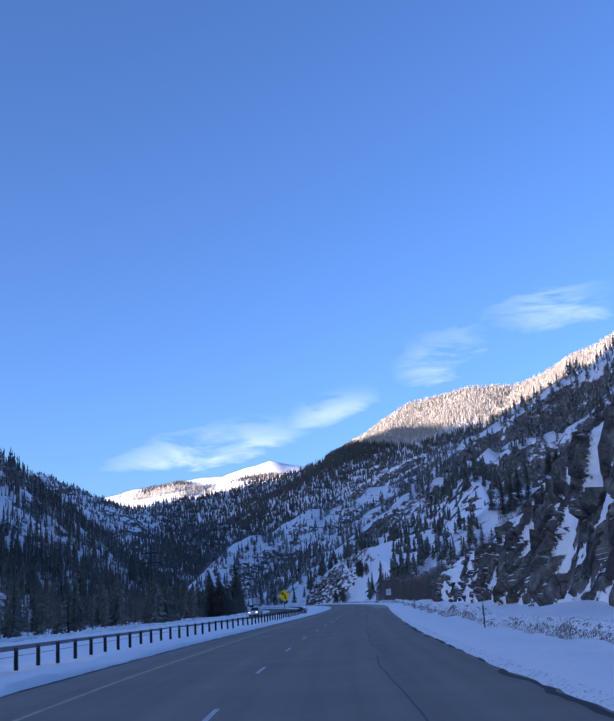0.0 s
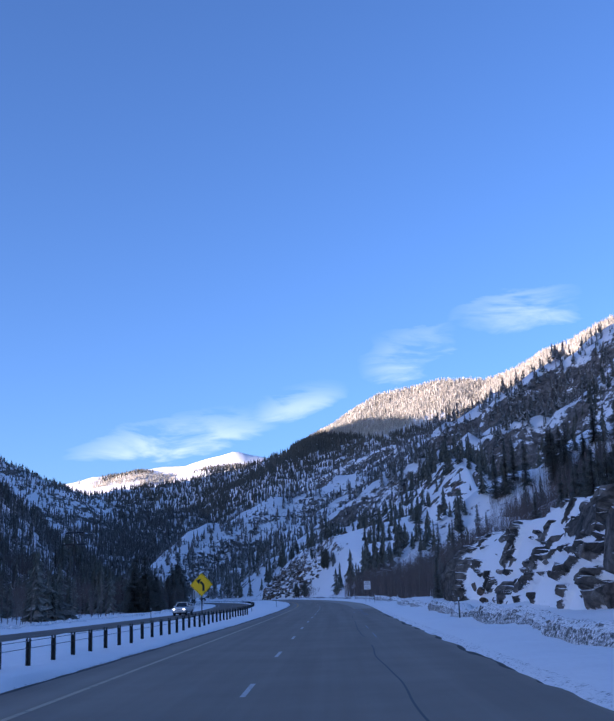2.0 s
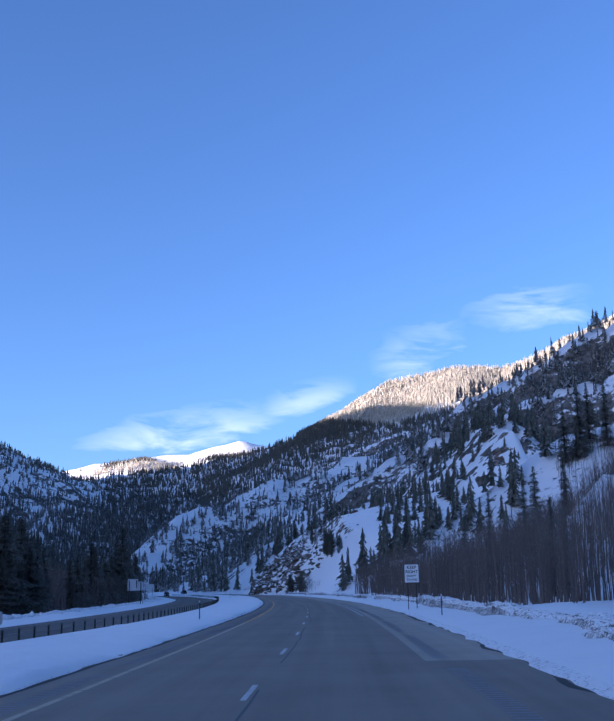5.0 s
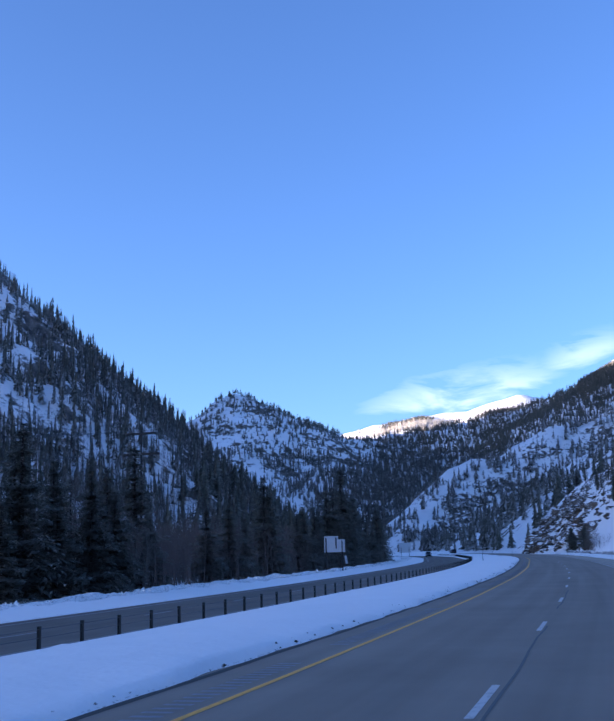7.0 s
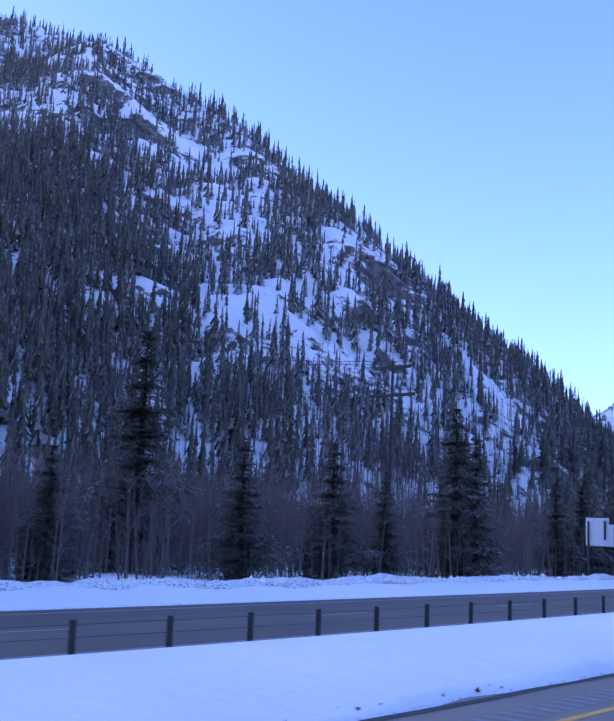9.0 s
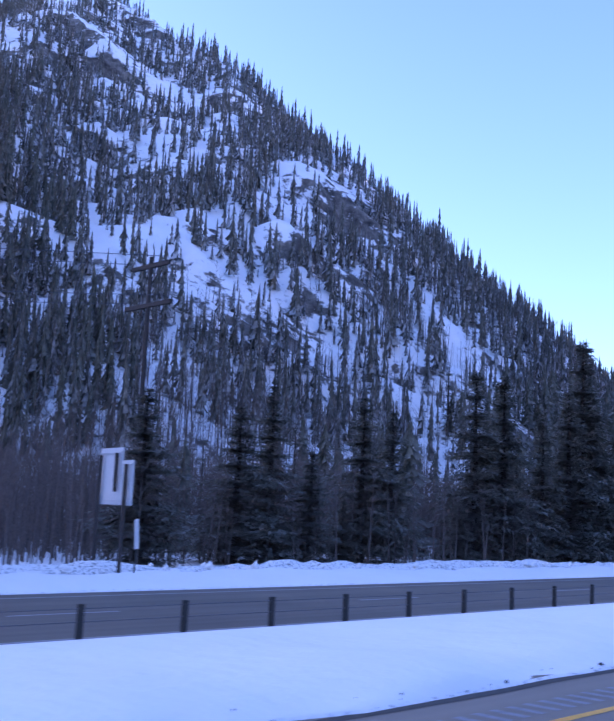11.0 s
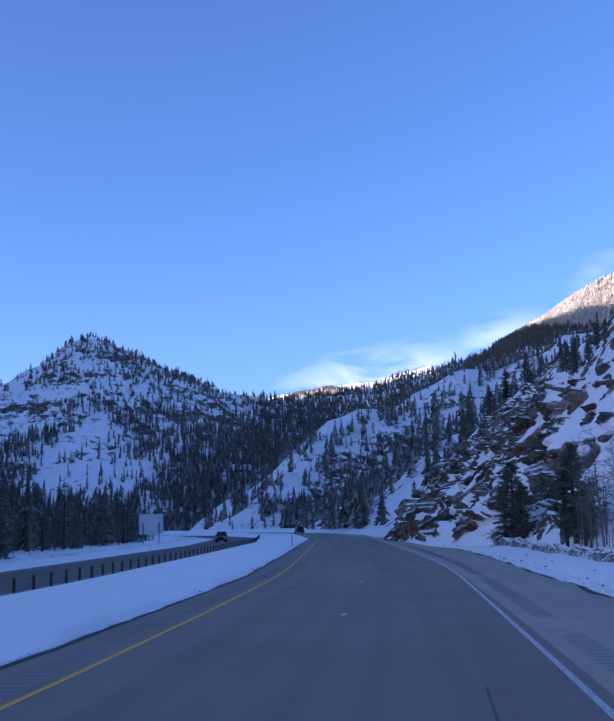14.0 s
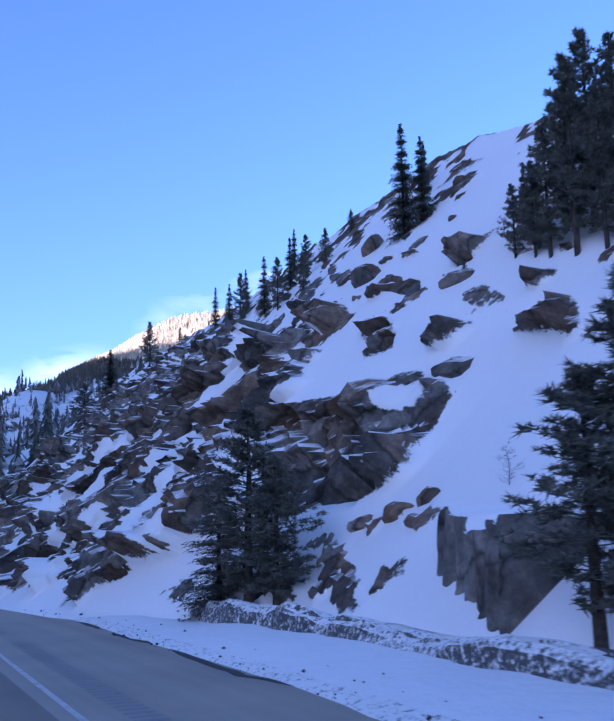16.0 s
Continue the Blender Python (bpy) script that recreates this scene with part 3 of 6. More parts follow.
def slope_base(x, y):
    """The mountainside, with the steep rock slope that comes down to the road."""
    d = x - np.interp(y, _foot[:, 0], _foot[:, 1])
    cap = np.interp(y, [428, 455, 470, 480, 497, 545], [16, 19, 23, 24.5, 22, 20])
    n = np.where(d < cap, d, cap + 0.22 * (d - cap))
    n = np.where(d > 0, n, 0.5 * d)
    r = right_side(x, y)
    w = np.clip((y - 405) / 22, 0, 1) * np.clip((566 - y) / 25, 0, 1)
    w = w * w * (3 - 2 * w)
    r = r + w * (np.maximum(n, np.where(d > 30, r - 13, n)) - r)
    return np.maximum(r, tent(x, y, BACK_CREST, 0.9))


def h_right(x, y):
    b = slope_base(x, y)
    d = x - np.interp(y, _foot[:, 0], _foot[:, 1])
    return b + np.clip((d - 4) / 18, 0, 1) * (ledgy(b, x, y, 5.5, 40, 12, 4) - b) - 7 * near_hole(x, y)


def build_mountains():
    mountain("mountain_left", -1000, -20, 60, 860, 4.0, h_left, M_SLOPE, "steep snowy mountainside with dark conifers and rock ledges", 6, 45, 14, 1)
    mountain("mountain_right", -460, 700, -110, 1990, 7.0, h_right, M_SLOPE, "long rocky mountainside patched with snow above the road", 6, 45, 14, 1)
    mountain("hill_knob", -640, 60, 850, 1560, 6.0, h_knob, M_KNOB, "rounded rocky knob hill with snow patches and trees", 6, 45, 14, 1)
    mountain("mountain_ridge", -900, 1000, 1250, 2400, 14.0, h_ridge, M_FAR, "high forested ridge whose crest catches the sun", 6, 45, 14, 1)
    mountain("mountain_peaks", -1500, 900, 2900, 4300, 24.0, h_peak, M_PEAK, "far white snow peaks in full sunlight", 6, 45, 14, 1)
    # unseen, added only to block the low sun
    mountain("sun_blocker_west", -2700, -300, -2600, 2800, 60.0, h_blocker, M_FAR, "unseen mountain range added to keep the sun off the valley", 6, 45, 14, 1)


build_mountains()


# ground: one sheet of snow along the valley floor
def snow_rows():
    cols = [(-420, -1.5, 1), (-260, -1.2, 1), (-160, -1.0, 1), (-110, -0.8, 1), (-80, -0.6, 1)]
    cols += [(o, -0.45, 1) for o in np.arange(-60, -32, 2.0)]
    cols += [(-31.5, -0.5, 1), (-30.6, -0.42, 1), (-30, -0.34, 1), (-29.4, -0.27, 1), (-28.8, -0.24, 1), (-28.2, -0.25, 1), (-27.6, -0.3, 1), (-27.1, -0.33, 1), (-26.7, -0.36, 1),
             (-26.2, -0.39, 1), (-25.6, -0.42, 1), (-25.0, -0.46, 1), (-24.6, -0.52, 1), (-24.4, -0.62, 1), (-15.6, -0.62, 1), (-15.3, -0.56, 1), (-15.0, -0.44, 1), (-14.7, -0.3, 1), (-14.3, -0.2, 1)]
    cols += [(o, z, 0.9 if o < -12 else 0.5 if o < -10 else 0.0) for o, z in
             ((-13.6, -0.12), (-13, -0.06), (-12.2, 0.02), (-11.4, 0.08), (-10.6, 0.13), (-9.8, 0.17), (-9.2, 0.19), (-8.6, 0.19), (-8.1, 0.18), (-7.7, 0.16), (-7.4, 0.13), (-7.15, 0.09), (-7.0, 0.03), (-6.9, -0.03), (-6.8, -0.1))]
    cols += [(5.1, -0.1, 0), (5.25, -0.03, 0), (5.4, 0.05, 0), (5.7, 0.12, 0), (6.1, 0.2, 0), (6.6, 0.27, 0), (7.2, 0.32, 0), (7.9, 0.36, 0), (8.6, 0.42, 0), (9.2, 0.5, 0),
             (9.9, 0.5, 0), (10.7, 0.5, 0), (12, 0.5, 0), (14, 0.6, 0), (17, 0.7, 0), (21, 0.8, 0), (26, 0.8, 0), (33, 0.8, 0), (45, 0.6, 0), (70, 0.3, 0), (110, -1, 0), (200, -2, 0), (420, -2, 0)]
    return cols


def build_ground():
    cols = snow_rows()
    ss = np.arange(0, ROAD_LEN - 2, 1.0)
    o = np.array([c[0] for c in cols], float)
    z = np.array([c[1] for c in cols], float)
    w = np.array([c[2] for c in cols], float)
    S, O = np.meshgrid(ss, o, indexing="ij")
    O = O - w[None, :] * opp_shift(ss)[:, None]
    near_edge = np.interp(o, [-10.5, -8.7, -6.8, -6.7], [0.0, 1.0, 1.0, 0.0])[None, :]
    O = O + near_edge * (pinch(ss) + flare(ss))[:, None]
    O = O + np.interp(o, [5.0, 5.05, 9.2, 9.9], [0.0, 1.0, 1.0, 0.0])[None, :] * along_y(ss, [425, 440, 470, 520], [0.0, 0.7, 1.3, 0.6])[:, None]
    X, Y = lane(S, O)
    Z = np.broadcast_to(z, S.shape).copy()
    bank = ((z > 0.0) & (np.abs(o) > 7.1) & (np.abs(o) < 60))[None, :]
    Z += np.where(bank, 0.09 * fbm(X / 2.2, Y / 2.2, 0.0, 4, 11) + 0.05 * fbm(X / 9.0, Y / 9.0, 0.0, 2, 12), 0.0)
    far = (np.abs(o) > 11)[None, :]
    Z += np.where(far & (O > 0), 0.35 * fbm(X / 7.0, Y / 7.0, 0.0, 3, 13), 0)
    lump = ((o < -27.2) & (o > -31))[None, :]
    Z += np.where(lump, 0.1 * fbm(X / 1.6, Y / 1.6, 0.0, 4, 14), 0)
    edge = ((np.abs(z) < 0.11) & (np.abs(o) < 8))[None, :]
    O2 = O + np.where(edge, 0.12 * fbm(X / 1.3, Y / 1.3, 0.0, 3, 15), 0)
    X, Y = lane(S, O2)
    slush = ((o[:-1] > -7.12) & (o[:-1] < -6.7)) | ((o[:-1] > 5.0) & (o[:-1] < 5.6)) | ((o[:-1] > -25.2) & (o[:-1] < -24.3)) | ((o[:-1] > -15.7) & (o[:-1] < -15.2))
    edge_in = np.interp(Y, [-140, 150, 230], [0.85, 0.85, 0.0])
    O2 = O2 - np.where((o > 5) & (o < 9.5), 1.0, 0.0)[None, :] * edge_in
    X, Y = lane(S, O2)
    ob = mesh_object("ground", np.stack([X, Y, Z], -1).reshape(-1, 3), grid_faces(len(ss), len(o), True), [M_SNOW, M_SLUSH], True,
                     mat_index=np.tile(slush.astype(int), len(ss) - 1))
    tagged(ob, "smooth blue-shaded snow over the valley floor", "snow ground", kind="structure")
    bm = bmesh.new()
    bmesh.ops.create_grid(bm, x_segments=8, y_segments=8, size=4900)
    far_ob = part("ground_far", bm, M_SNOW)
    far_ob.location = (0, 1500, -4.0)
    tagged(far_ob, "snowy valley floor reaching the horizon", "snow ground", kind="structure")


def strip(name, s0, s1, o0, o1, z, mat, step=2.0, parent=None, shift=False, thick=0.0, cross=1, drift=None):
    ss = np.linspace(s0, s1, max(2, int((s1 - s0) / step) + 1))
    oo = np.linspace(o0, o1, cross + 1)
    S, O = np.meshgrid(ss, oo, indexing="ij")
    OS = O - (opp_shift(ss)[:, None] if shift else 0)
    OS = OS + (drift(ss)[:, None] if drift else 0)
    X, Y = lane(S, OS)
    v = np.stack([X, Y, np.full(S.shape, z)], -1).reshape(-1, 3)
    f = grid_faces(len(ss), len(oo), True)
    uv = np.stack([O, S], -1).reshape(-1, 2)
    if thick:
        nv = len(v)
        v = np.concatenate([v, v - np.array([0, 0, thick])])
        uv = np.concatenate([uv, uv])
        n = len(oo)
        a = np.arange(len(ss) - 1) * n
        left = np.stack([a, a + n, a + n + nv, a + nv], -1)
        b = a + n - 1
        right = np.stack([b + n, b, b + nv, b + n + nv], -1)
        f = np.concatenate([f, left, right])
    return mesh_object(name, v, f, mat, False, parent, uv)


PHASE = 3.4
D0 = -1.85     # the dashed line
Y_LINE, W_LINE = -5.45, 1.95


def build_roads():
    road = tagged(strip("road", 0, ROAD_LEN - 4, -9.6, W_LINE + 0.35, 0.0, M_ROAD, 2.0, thick=0.25, cross=10), "two grey asphalt lanes with worn lane paint", "road", kind="structure")
    tagged(strip("road_shoulder_dark", 0, s_at(182), W_LINE + 0.35, 5.45, 0.0, M_ROAD, 2.0, thick=0.25, cross=4), "dark damp asphalt shoulder", "road shoulder", kind="structure")
    sh = tagged(strip("road_shoulder", s_at(182), ROAD_LEN - 4, W_LINE + 0.35, 7.0, 0.0, M_SHOULDER, 2.0, thick=0.25, cross=5), "pale salt-stained asphalt shoulder", "road shoulder", kind="structure")
    opp = tagged(strip("road_opposite", 0, ROAD_LEN - 4, -25.4, -15.2, -0.5, M_OPP, 2.0, shift=True, thick=0.2, cross=6), "dark damp asphalt of the opposite carriageway", "road", kind="structure")
    strip("yellow_edge_line", s_at(216), ROAD_LEN - 6, Y_LINE - 0.06, Y_LINE + 0.06, 0.005, M_YELLOW, 2.0, road, drift=yellow_shift)
    strip("white_edge_line", s_at(226), ROAD_LEN - 6, W_LINE - 0.05, W_LINE + 0.05, 0.005, M_WHITE, 2.0, road, drift=white_shift)
    for a in (66, 107, 118, 160):
        strip("white_edge_line", s_at(a), s_at(a + 5), W_LINE - 0.03, W_LINE + 0.03, 0.005, M_FADED, 2.0, road)
    strip("yellow_edge_line", s_at(-40), s_at(216), Y_LINE - 0.08, Y_LINE + 0.08, 0.005, M_OLDYELLOW, 2.0, road, drift=yellow_shift)
    s = PHASE
    while s < ROAD_LEN - 20:
        strip("lane_dash", s, s + (3.05 if s < s_at(345) else 0.5), D0 - 0.06, D0 + 0.06, 0.005, M_WHITE, 1.0, road, drift=dash_shift)
        s += 12.9
    strip("yellow_edge_line", 0, ROAD_LEN - 6, -16.4, -16.25, -0.495, M_FADED, 2.0, opp, True)
    strip("white_edge_line", 0, ROAD_LEN - 6, -23.8, -23.65, -0.495, M_FADED, 2.0, opp, True)
    s = 4.0
    while s < ROAD_LEN - 20:
        strip("lane_dash", s, s + 3.05, -20.2, -20.05, -0.495, M_FADED, 1.0, opp, True)
        s += 12.2
    # milled rumble strips beside both edge lines
    for nm, o0, o1, a, b, par in (("rumble_strip", Y_LINE - 0.75, Y_LINE - 0.3, 150, 430, road), ("rumble_strip", W_LINE + 0.55, W_LINE + 1.0, 150, 470, sh)):
        vs, fs = [], []
        for i, sv in enumerate(np.arange(s_at(a), s_at(b), 0.34)):
            if (sv % 17.0) > 13.5:
                continue
            for ds, o in ((0, o0), (0.14, o0), (0.14, o1), (0, o1)):
                x, y = lane(sv + ds, o + (float(yellow_shift(sv)) if o < 0 else float(white_shift(sv))))
                vs.append((x, y, 0.004))
            n = len(vs)
            fs.append((n - 1, n - 2, n - 3, n - 4))
        tagged(mesh_object(nm, vs, fs, M_GROOVE, parent=par), kind="stuff")
    # meltwater darkens the rim of the asphalt
    strip("wet_rim", 0, ROAD_LEN - 6, 5.2, 5.42, 0.004, M_WET, 0.7, sh, drift=lambda v: along_y(v, [-140, 150, 230, 425, 440, 470, 520], [-0.85, -0.85, 0.0, 0.0, 0.75, 1.35, 0.65]) + 0.22 * fbm(v / 3.0, v * 0, 0.0, 4, 91))
    strip("wet_rim", 0, ROAD_LEN - 6, -6.92, -6.74, 0.004, M_WET, 0.7, road, drift=lambda v: pinch(v) + flare(v) + 0.05 * fbm(v / 3.0, v * 0, 0.0, 4, 92))
    # dark sealer in the long cracks
    for nm, o, a, b, wid in (("crack_seal", 1.45, -20, 150, 0.05), ("crack_seal", D0 + 0.2, 150, 260, 0.05), ("crack_seal", 0.9, 370, 396, 0.035)):
        ss = np.arange(s_at(a), s_at(b), 0.8)
        oc = o + 0.09 * fbm(ss / 9, ss * 0, 0.0, 3, 31)
        vs = np.concatenate([np.stack([*lane(ss, oc - wid / 2), np.full(len(ss), 0.006)], -1), np.stack([*lane(ss, oc + wid / 2), np.full(len(ss), 0.006)], -1)])
        n = len(ss)
        i = np.arange(n - 1)
        keep = (i % 40) < 31
        mesh_object(nm, vs, np.stack([i, i + n, i + n + 1, i + 1], -1)[keep][:, ::-1], M_SEAL, parent=road)


build_ground()
build_roads()


def build_clods():
    """Small lumps of dirty ice thrown up on the rims of the snow."""
    g = np.random.default_rng(71)
    n = 900
    s = np.concatenate([g.uniform(s_at(215), s_at(440), n // 2), g.uniform(s_at(10), s_at(215), n // 4), g.uniform(s_at(380), s_at(480), n // 4)])
    o = np.concatenate([-6.98 - np.abs(g.normal(0, 0.2, n // 2)) + (pinch(s) + flare(s))[:n // 2], 4.9 + np.abs(g.normal(0, 0.5, n // 4)), 5.6 + np.abs(g.normal(0, 0.5, n // 4))])
    x, y = lane(s, o)
    z = np.where(o < 0, np.interp(-o, [6.9, 7.2, 7.7, 8.6], [0.02, 0.1, 0.17, 0.2]), np.interp(o, [5.2, 5.7, 6.6], [0.02, 0.12, 0.27]))
    r = 0.015 + 0.04 * g.random(n) ** 3
    base = np.array([(1, 0, 0), (0, 1, 0), (-1, 0, 0), (0, -1, 0), (0, 0, 0.9), (0, 0, -0.5)], float)
    tri = np.array([(0, 1, 4), (1, 2, 4), (2, 3, 4), (3, 0, 4), (1, 0, 5), (2, 1, 5), (3, 2, 5), (0, 3, 5)])
    v = np.stack([x, y, z], -1)[:, None] + base[None] * r[:, None, None] * g.uniform(0.6, 1.4, (n, 6, 1))
    f = tri[None] + 6 * np.arange(n)[:, None, None]
    m = 700
    s2 = g.uniform(s_at(60), s_at(520), m)
    o2 = -28.2 - np.abs(g.normal(0, 0.8, m)) - opp_shift(s2)
    x2, y2 = lane(s2, o2)
    r2 = 0.06 + 0.24 * g.random(m) ** 3
    v2 = np.stack([x2, y2, np.full(m, -0.1)], -1)[:, None] + base[None] * r2[:, None, None] * g.uniform(0.6, 1.4, (m, 6, 1))
    tagged(mesh_object("snow_chunks", v2.reshape(-1, 3), (tri[None] + 6 * np.arange(m)[:, None, None]).reshape(-1, 3), M_SNOW, True), "broken chunks of snow along the far road edge", "snow chunks", kind="stuff")
    tagged(mesh_object("ice_clods", v.reshape(-1, 3), f.reshape(-1, 3), M_CLOD), "small clods of dirty ice along the snow edge", "ice clods", kind="stuff")


build_clods()


# dirty ploughed banks
def bank(name, s0, s1, o0, width, height, label, k, shift=False, base=0.4, ds=0.4, drift=None):
    ss = np.arange(s0, s1, ds)
    prof = np.array([(0, -0.6), (0.1, 0.1), (0.18, 0.7), (0.3, 0.95), (0.5, 1.0), (0.66, 0.92), (0.82, 0.5), (0.92, 0.1), (1.0, -0.6)])
    t = np.linspace(0, 1, 17)
    pz = np.interp(t, prof[:, 0], prof[:, 1])
    S, T = np.meshgrid(ss, t, indexing="ij")
    vary = 0.85 + 0.25 * fbm(ss / 7.0, ss * 0, 0.0, 3, k)[:, None]
    O = o0 + T * width + 0.35 * fbm(ss / 9.0, ss * 0 + 5, 0.0, 3, k + 3)[:, None]
    if shift:
        O = O - opp_shift(ss)[:, None]
    if drift:
        O = O + drift(ss)[:, None]
    X, Y = lane(S, O)
    ends = (np.clip((ss - s0) / 8, 0, 1) * np.clip((s1 - ds - ss) / 8, 0, 1))[:, None]
    Z = base - 0.15 + height * pz[None, :] * vary * ends - 0.5 * (1 - ends)
    top = np.clip(pz, 0, 1)[None, :]
    d = 0.14 * facets(X / 0.8, Y / 0.8, Z / 0.8, k) + 0.09 * facets(X / 0.28, Y / 0.28, Z / 0.28, k + 5) + 0.12 * fbm(X / 1.5, Y / 1.5, 0.0, 3, k + 8)
    X2, Y2 = lane(S, O - d * 0.7 * top)
    Z = Z + d * 0.8 * top * ends
    ob = mesh_object(name, np.stack([X2, Y2, Z], -1).reshape(-1, 3), grid_faces(len(ss), len(t), True), M_BERM, False)
    return tagged(ob, label, "snow bank", kind="structure")


bank("snow_bank", s_at(-20), s_at(192), 7.2, 2.2, 0.75, "lumpy dirty snow bank ploughed up beside the shoulder", 51)
bank("snow_bank", s_at(180), s_at(300), 7.9, 2.4, 0.75, "lumpy dirty snow bank ploughed up beside the shoulder", 57)
bank("snow_bank", s_at(292), s_at(600), 7.5, 1.2, 0.54, "lumpy dirty snow bank ploughed up beside the shoulder", 63, drift=lambda v: along_y(v, [425, 440, 470, 520], [0.0, 0.5, 1.2, 0.6]))
bank("snow_bank", s_at(-20), s_at(640), -30.2, 2.0, 0.42, "rough snow bank along the far edge of the opposite road", 69, True, base=-0.22, ds=0.6)


# rock banks beside the road
def rock_bank(name, y0, y1, ds, foot, height, lean, back, depth, label, k, bare, back_bare, patch=1.0, mat=M_SLAB, bared=None):
    """A blasted rock face that rises from its foot, then a slope that goes back from its brow."""
    ys = np.arange(y0, y1, ds)
    H = np.interp(ys, *zip(*height))
    F = np.interp(ys, *zip(*foot))
    nv1, nv2 = 46, 60
    t1, t2 = np.linspace(0, 1, nv1), np.linspace(0, 1, nv2)[1:]
    bend = np.interp(ys, [157, 168], [1.0, 3.2 if bared else 1.0])[:, None]
    rows_x = np.concatenate([H[:, None] * t1[None, :] ** bend * lean, (H * lean)[:, None] + t2[None, :] * depth], 1) + F[:, None]
    rows_z = np.concatenate([np.outer(H, t1), H[:, None] + t2[None, :] * depth * back * np.clip(H / 4.0, 0, 1)[:, None]], 1) - 0.4
    Yg = np.broadcast_to(ys[:, None], rows_x.shape)
    face = np.concatenate([np.ones(nv1), 1 - np.clip(t2 * depth / 3.0, 0, 1)])[None, :]
    patches = fbm((Yg - 0.8 * rows_z) / (9.0 * patch), (rows_z + 0.8 * Yg) / (2.4 * patch), rows_x / (6.0 * patch), 4, k + 50)
    rock = np.clip(face * np.clip((patches - bare) * 4 + 0.5, 0, 1) + (1 - face) * np.clip((patches - back_bare) * 4 + 0.5, 0, 1), 0, 1)
    if bared:
        rock = np.clip((bared(Yg, rows_z) + 0.5 * fbm(Yg / 1.8, rows_z / 1.4, rows_x / 1.8, 4, k + 60)) * 3 + 0.3, 0, 1)
    n = (0.8 if bared else 1.5) * facets(rows_x / 4.5, Yg / 3.6, rows_z / 6.5, k) + 0.45 * facets(rows_x / 1.7, Yg / 1.5, rows_z / 2.8, k + 11)
    n = (0.25 + n) * rock + 0.55 * fbm(rows_x / 7, Yg / 7, rows_z / 7, 3, k + 30) + 0.4 * rock
    rough = np.clip(rows_z / 1.5 + 0.3, 0.0, 1) * np.clip(H / 2.0, 0, 1)[:, None]
    X = rows_x - n * rough * (0.35 + 0.65 * face)
    Z = rows_z + n * rough * (0.75 - 0.45 * face)
    f = grid_faces(len(ys), rows_x.shape[1], True)
    ob = mesh_object(name, np.stack([X, Yg, Z], -1).reshape(-1, 3), f, mat, rock.ravel()[f].mean(1) < 0.6, attr=rock)
    return tagged(ob, label, "rock face", kind="structure")


rock_bank("rock_cliff", -60, 119.5, 0.33, [(-60, 17), (80, 17), (112, 18.6), (116, 20), (118, 23), (119.5, 27)],
          [(-60, 16), (40, 14.5), (60, 13), (86, 10.8), (95, 9.2), (104, 7.4), (112, 6.6), (116, 6.2), (118, 5.8), (119.5, 5)], 0.3, 0.75, 60, "broken dark granite cliff with snow on its ledges", 101, -0.12, 0.1, 0.45, M_CRAG)
def outcrop_rock(y, z):
    """Bare rock of the outcrop: its broken end, and slanting ribs that break through the snow towards the cliff."""
    end = np.clip((y - (159.5 + 1.3 * z)) / 3.0, -1, 0.45)
    u = z - 0.16 * (155 - y) + 0.7 * fbm(y / 6.0, z / 3.0, 0.0, 3, 141)
    rib = np.maximum(0.34 - np.abs(u - 0.1), np.maximum(0.42 - np.abs(u - 1.9), 0.3 - np.abs(u + 1.5))) * 1.6
    rib = rib - 0.5 - np.clip((y - 152) / 6, 0, 1) + 0.75 * fbm(y / 3.2, z / 1.6, 0.0, 3, 142)
    bluff = 0.6 - ((y - 128) / 4.0) ** 2 - ((z - 6.0) / 1.8) ** 2
    speck = 1.5 * fbm(y / 1.3, z / 0.8, 0.0, 3, 143) - 0.72
    return np.maximum(np.maximum(end, speck), np.maximum(rib, np.clip(bluff, -1, 0.7)))


rock_bank("rock_outcrop", 102, 186, 0.3, [(102, 26), (110, 22), (119, 19), (150, 20), (170, 20.5), (181, 21.5), (182.5, 22.6), (184, 25), (186, 30)],
          [(102, 0.2), (108, 2), (119, 7), (128, 8.5), (140, 8.2), (152, 7.9), (165, 7.4), (179, 6.9), (181, 5.4), (182.5, 3.2), (184, 1.2), (186, 0.2)], 0.6, 0.01, 16, "snow-capped granite outcrop with boulders", 131, 0.45, 0.6, 0.6, M_CRAG, outcrop_rock)


def h_near(x, y):
    return slope_base(x, y) + 0.25


def region(y, z, pts):
    """Distance inside an outline in the slope's own plane, negative outside."""
    best, inside = np.full(np.shape(y), 1e3), np.zeros(np.shape(y), bool)
    for (a0, b0), (a1, b1) in zip(pts, pts[1:] + pts[:1]):
        da, db = a1 - a0, b1 - b0
        t = np.clip(((y - a0) * da + (z - b0) * db) / (da * da + db * db), 0, 1)
        best = np.minimum(best, np.hypot(y - a0 - t * da, z - b0 - t * db))
        if db:
            inside ^= ((b0 > z) != (b1 > z)) & (y < a0 + (z - b0) * da / db)
    return np.where(inside, best, -best)


# outlines of the bare rock on the slope: along the road, height
CRAG = [(480.5, 0.6), (485, 4.3), (490, 7.9), (500, 14), (494, 16), (490, 17.2), (476, 13.5), (461.5, 9.4), (458, 7.2), (454.9, 3.4), (457.5, 3.6), (456.5, 2.6), (457, 1.5), (462, 0.8)]
OVERHANG = [(459, 6.6), (455.6, 6.9), (453.7, 7.5), (451.2, 6.7), (450.4, 5.3), (450.0, 4.3), (450.0, 3.7), (451, 3.3), (454.5, 3.2)]
LEDGE = [(460.5, 10.2), (458.8, 11.0), (457.1, 10.2), (455.3, 8.2), (457.3, 7.9)]
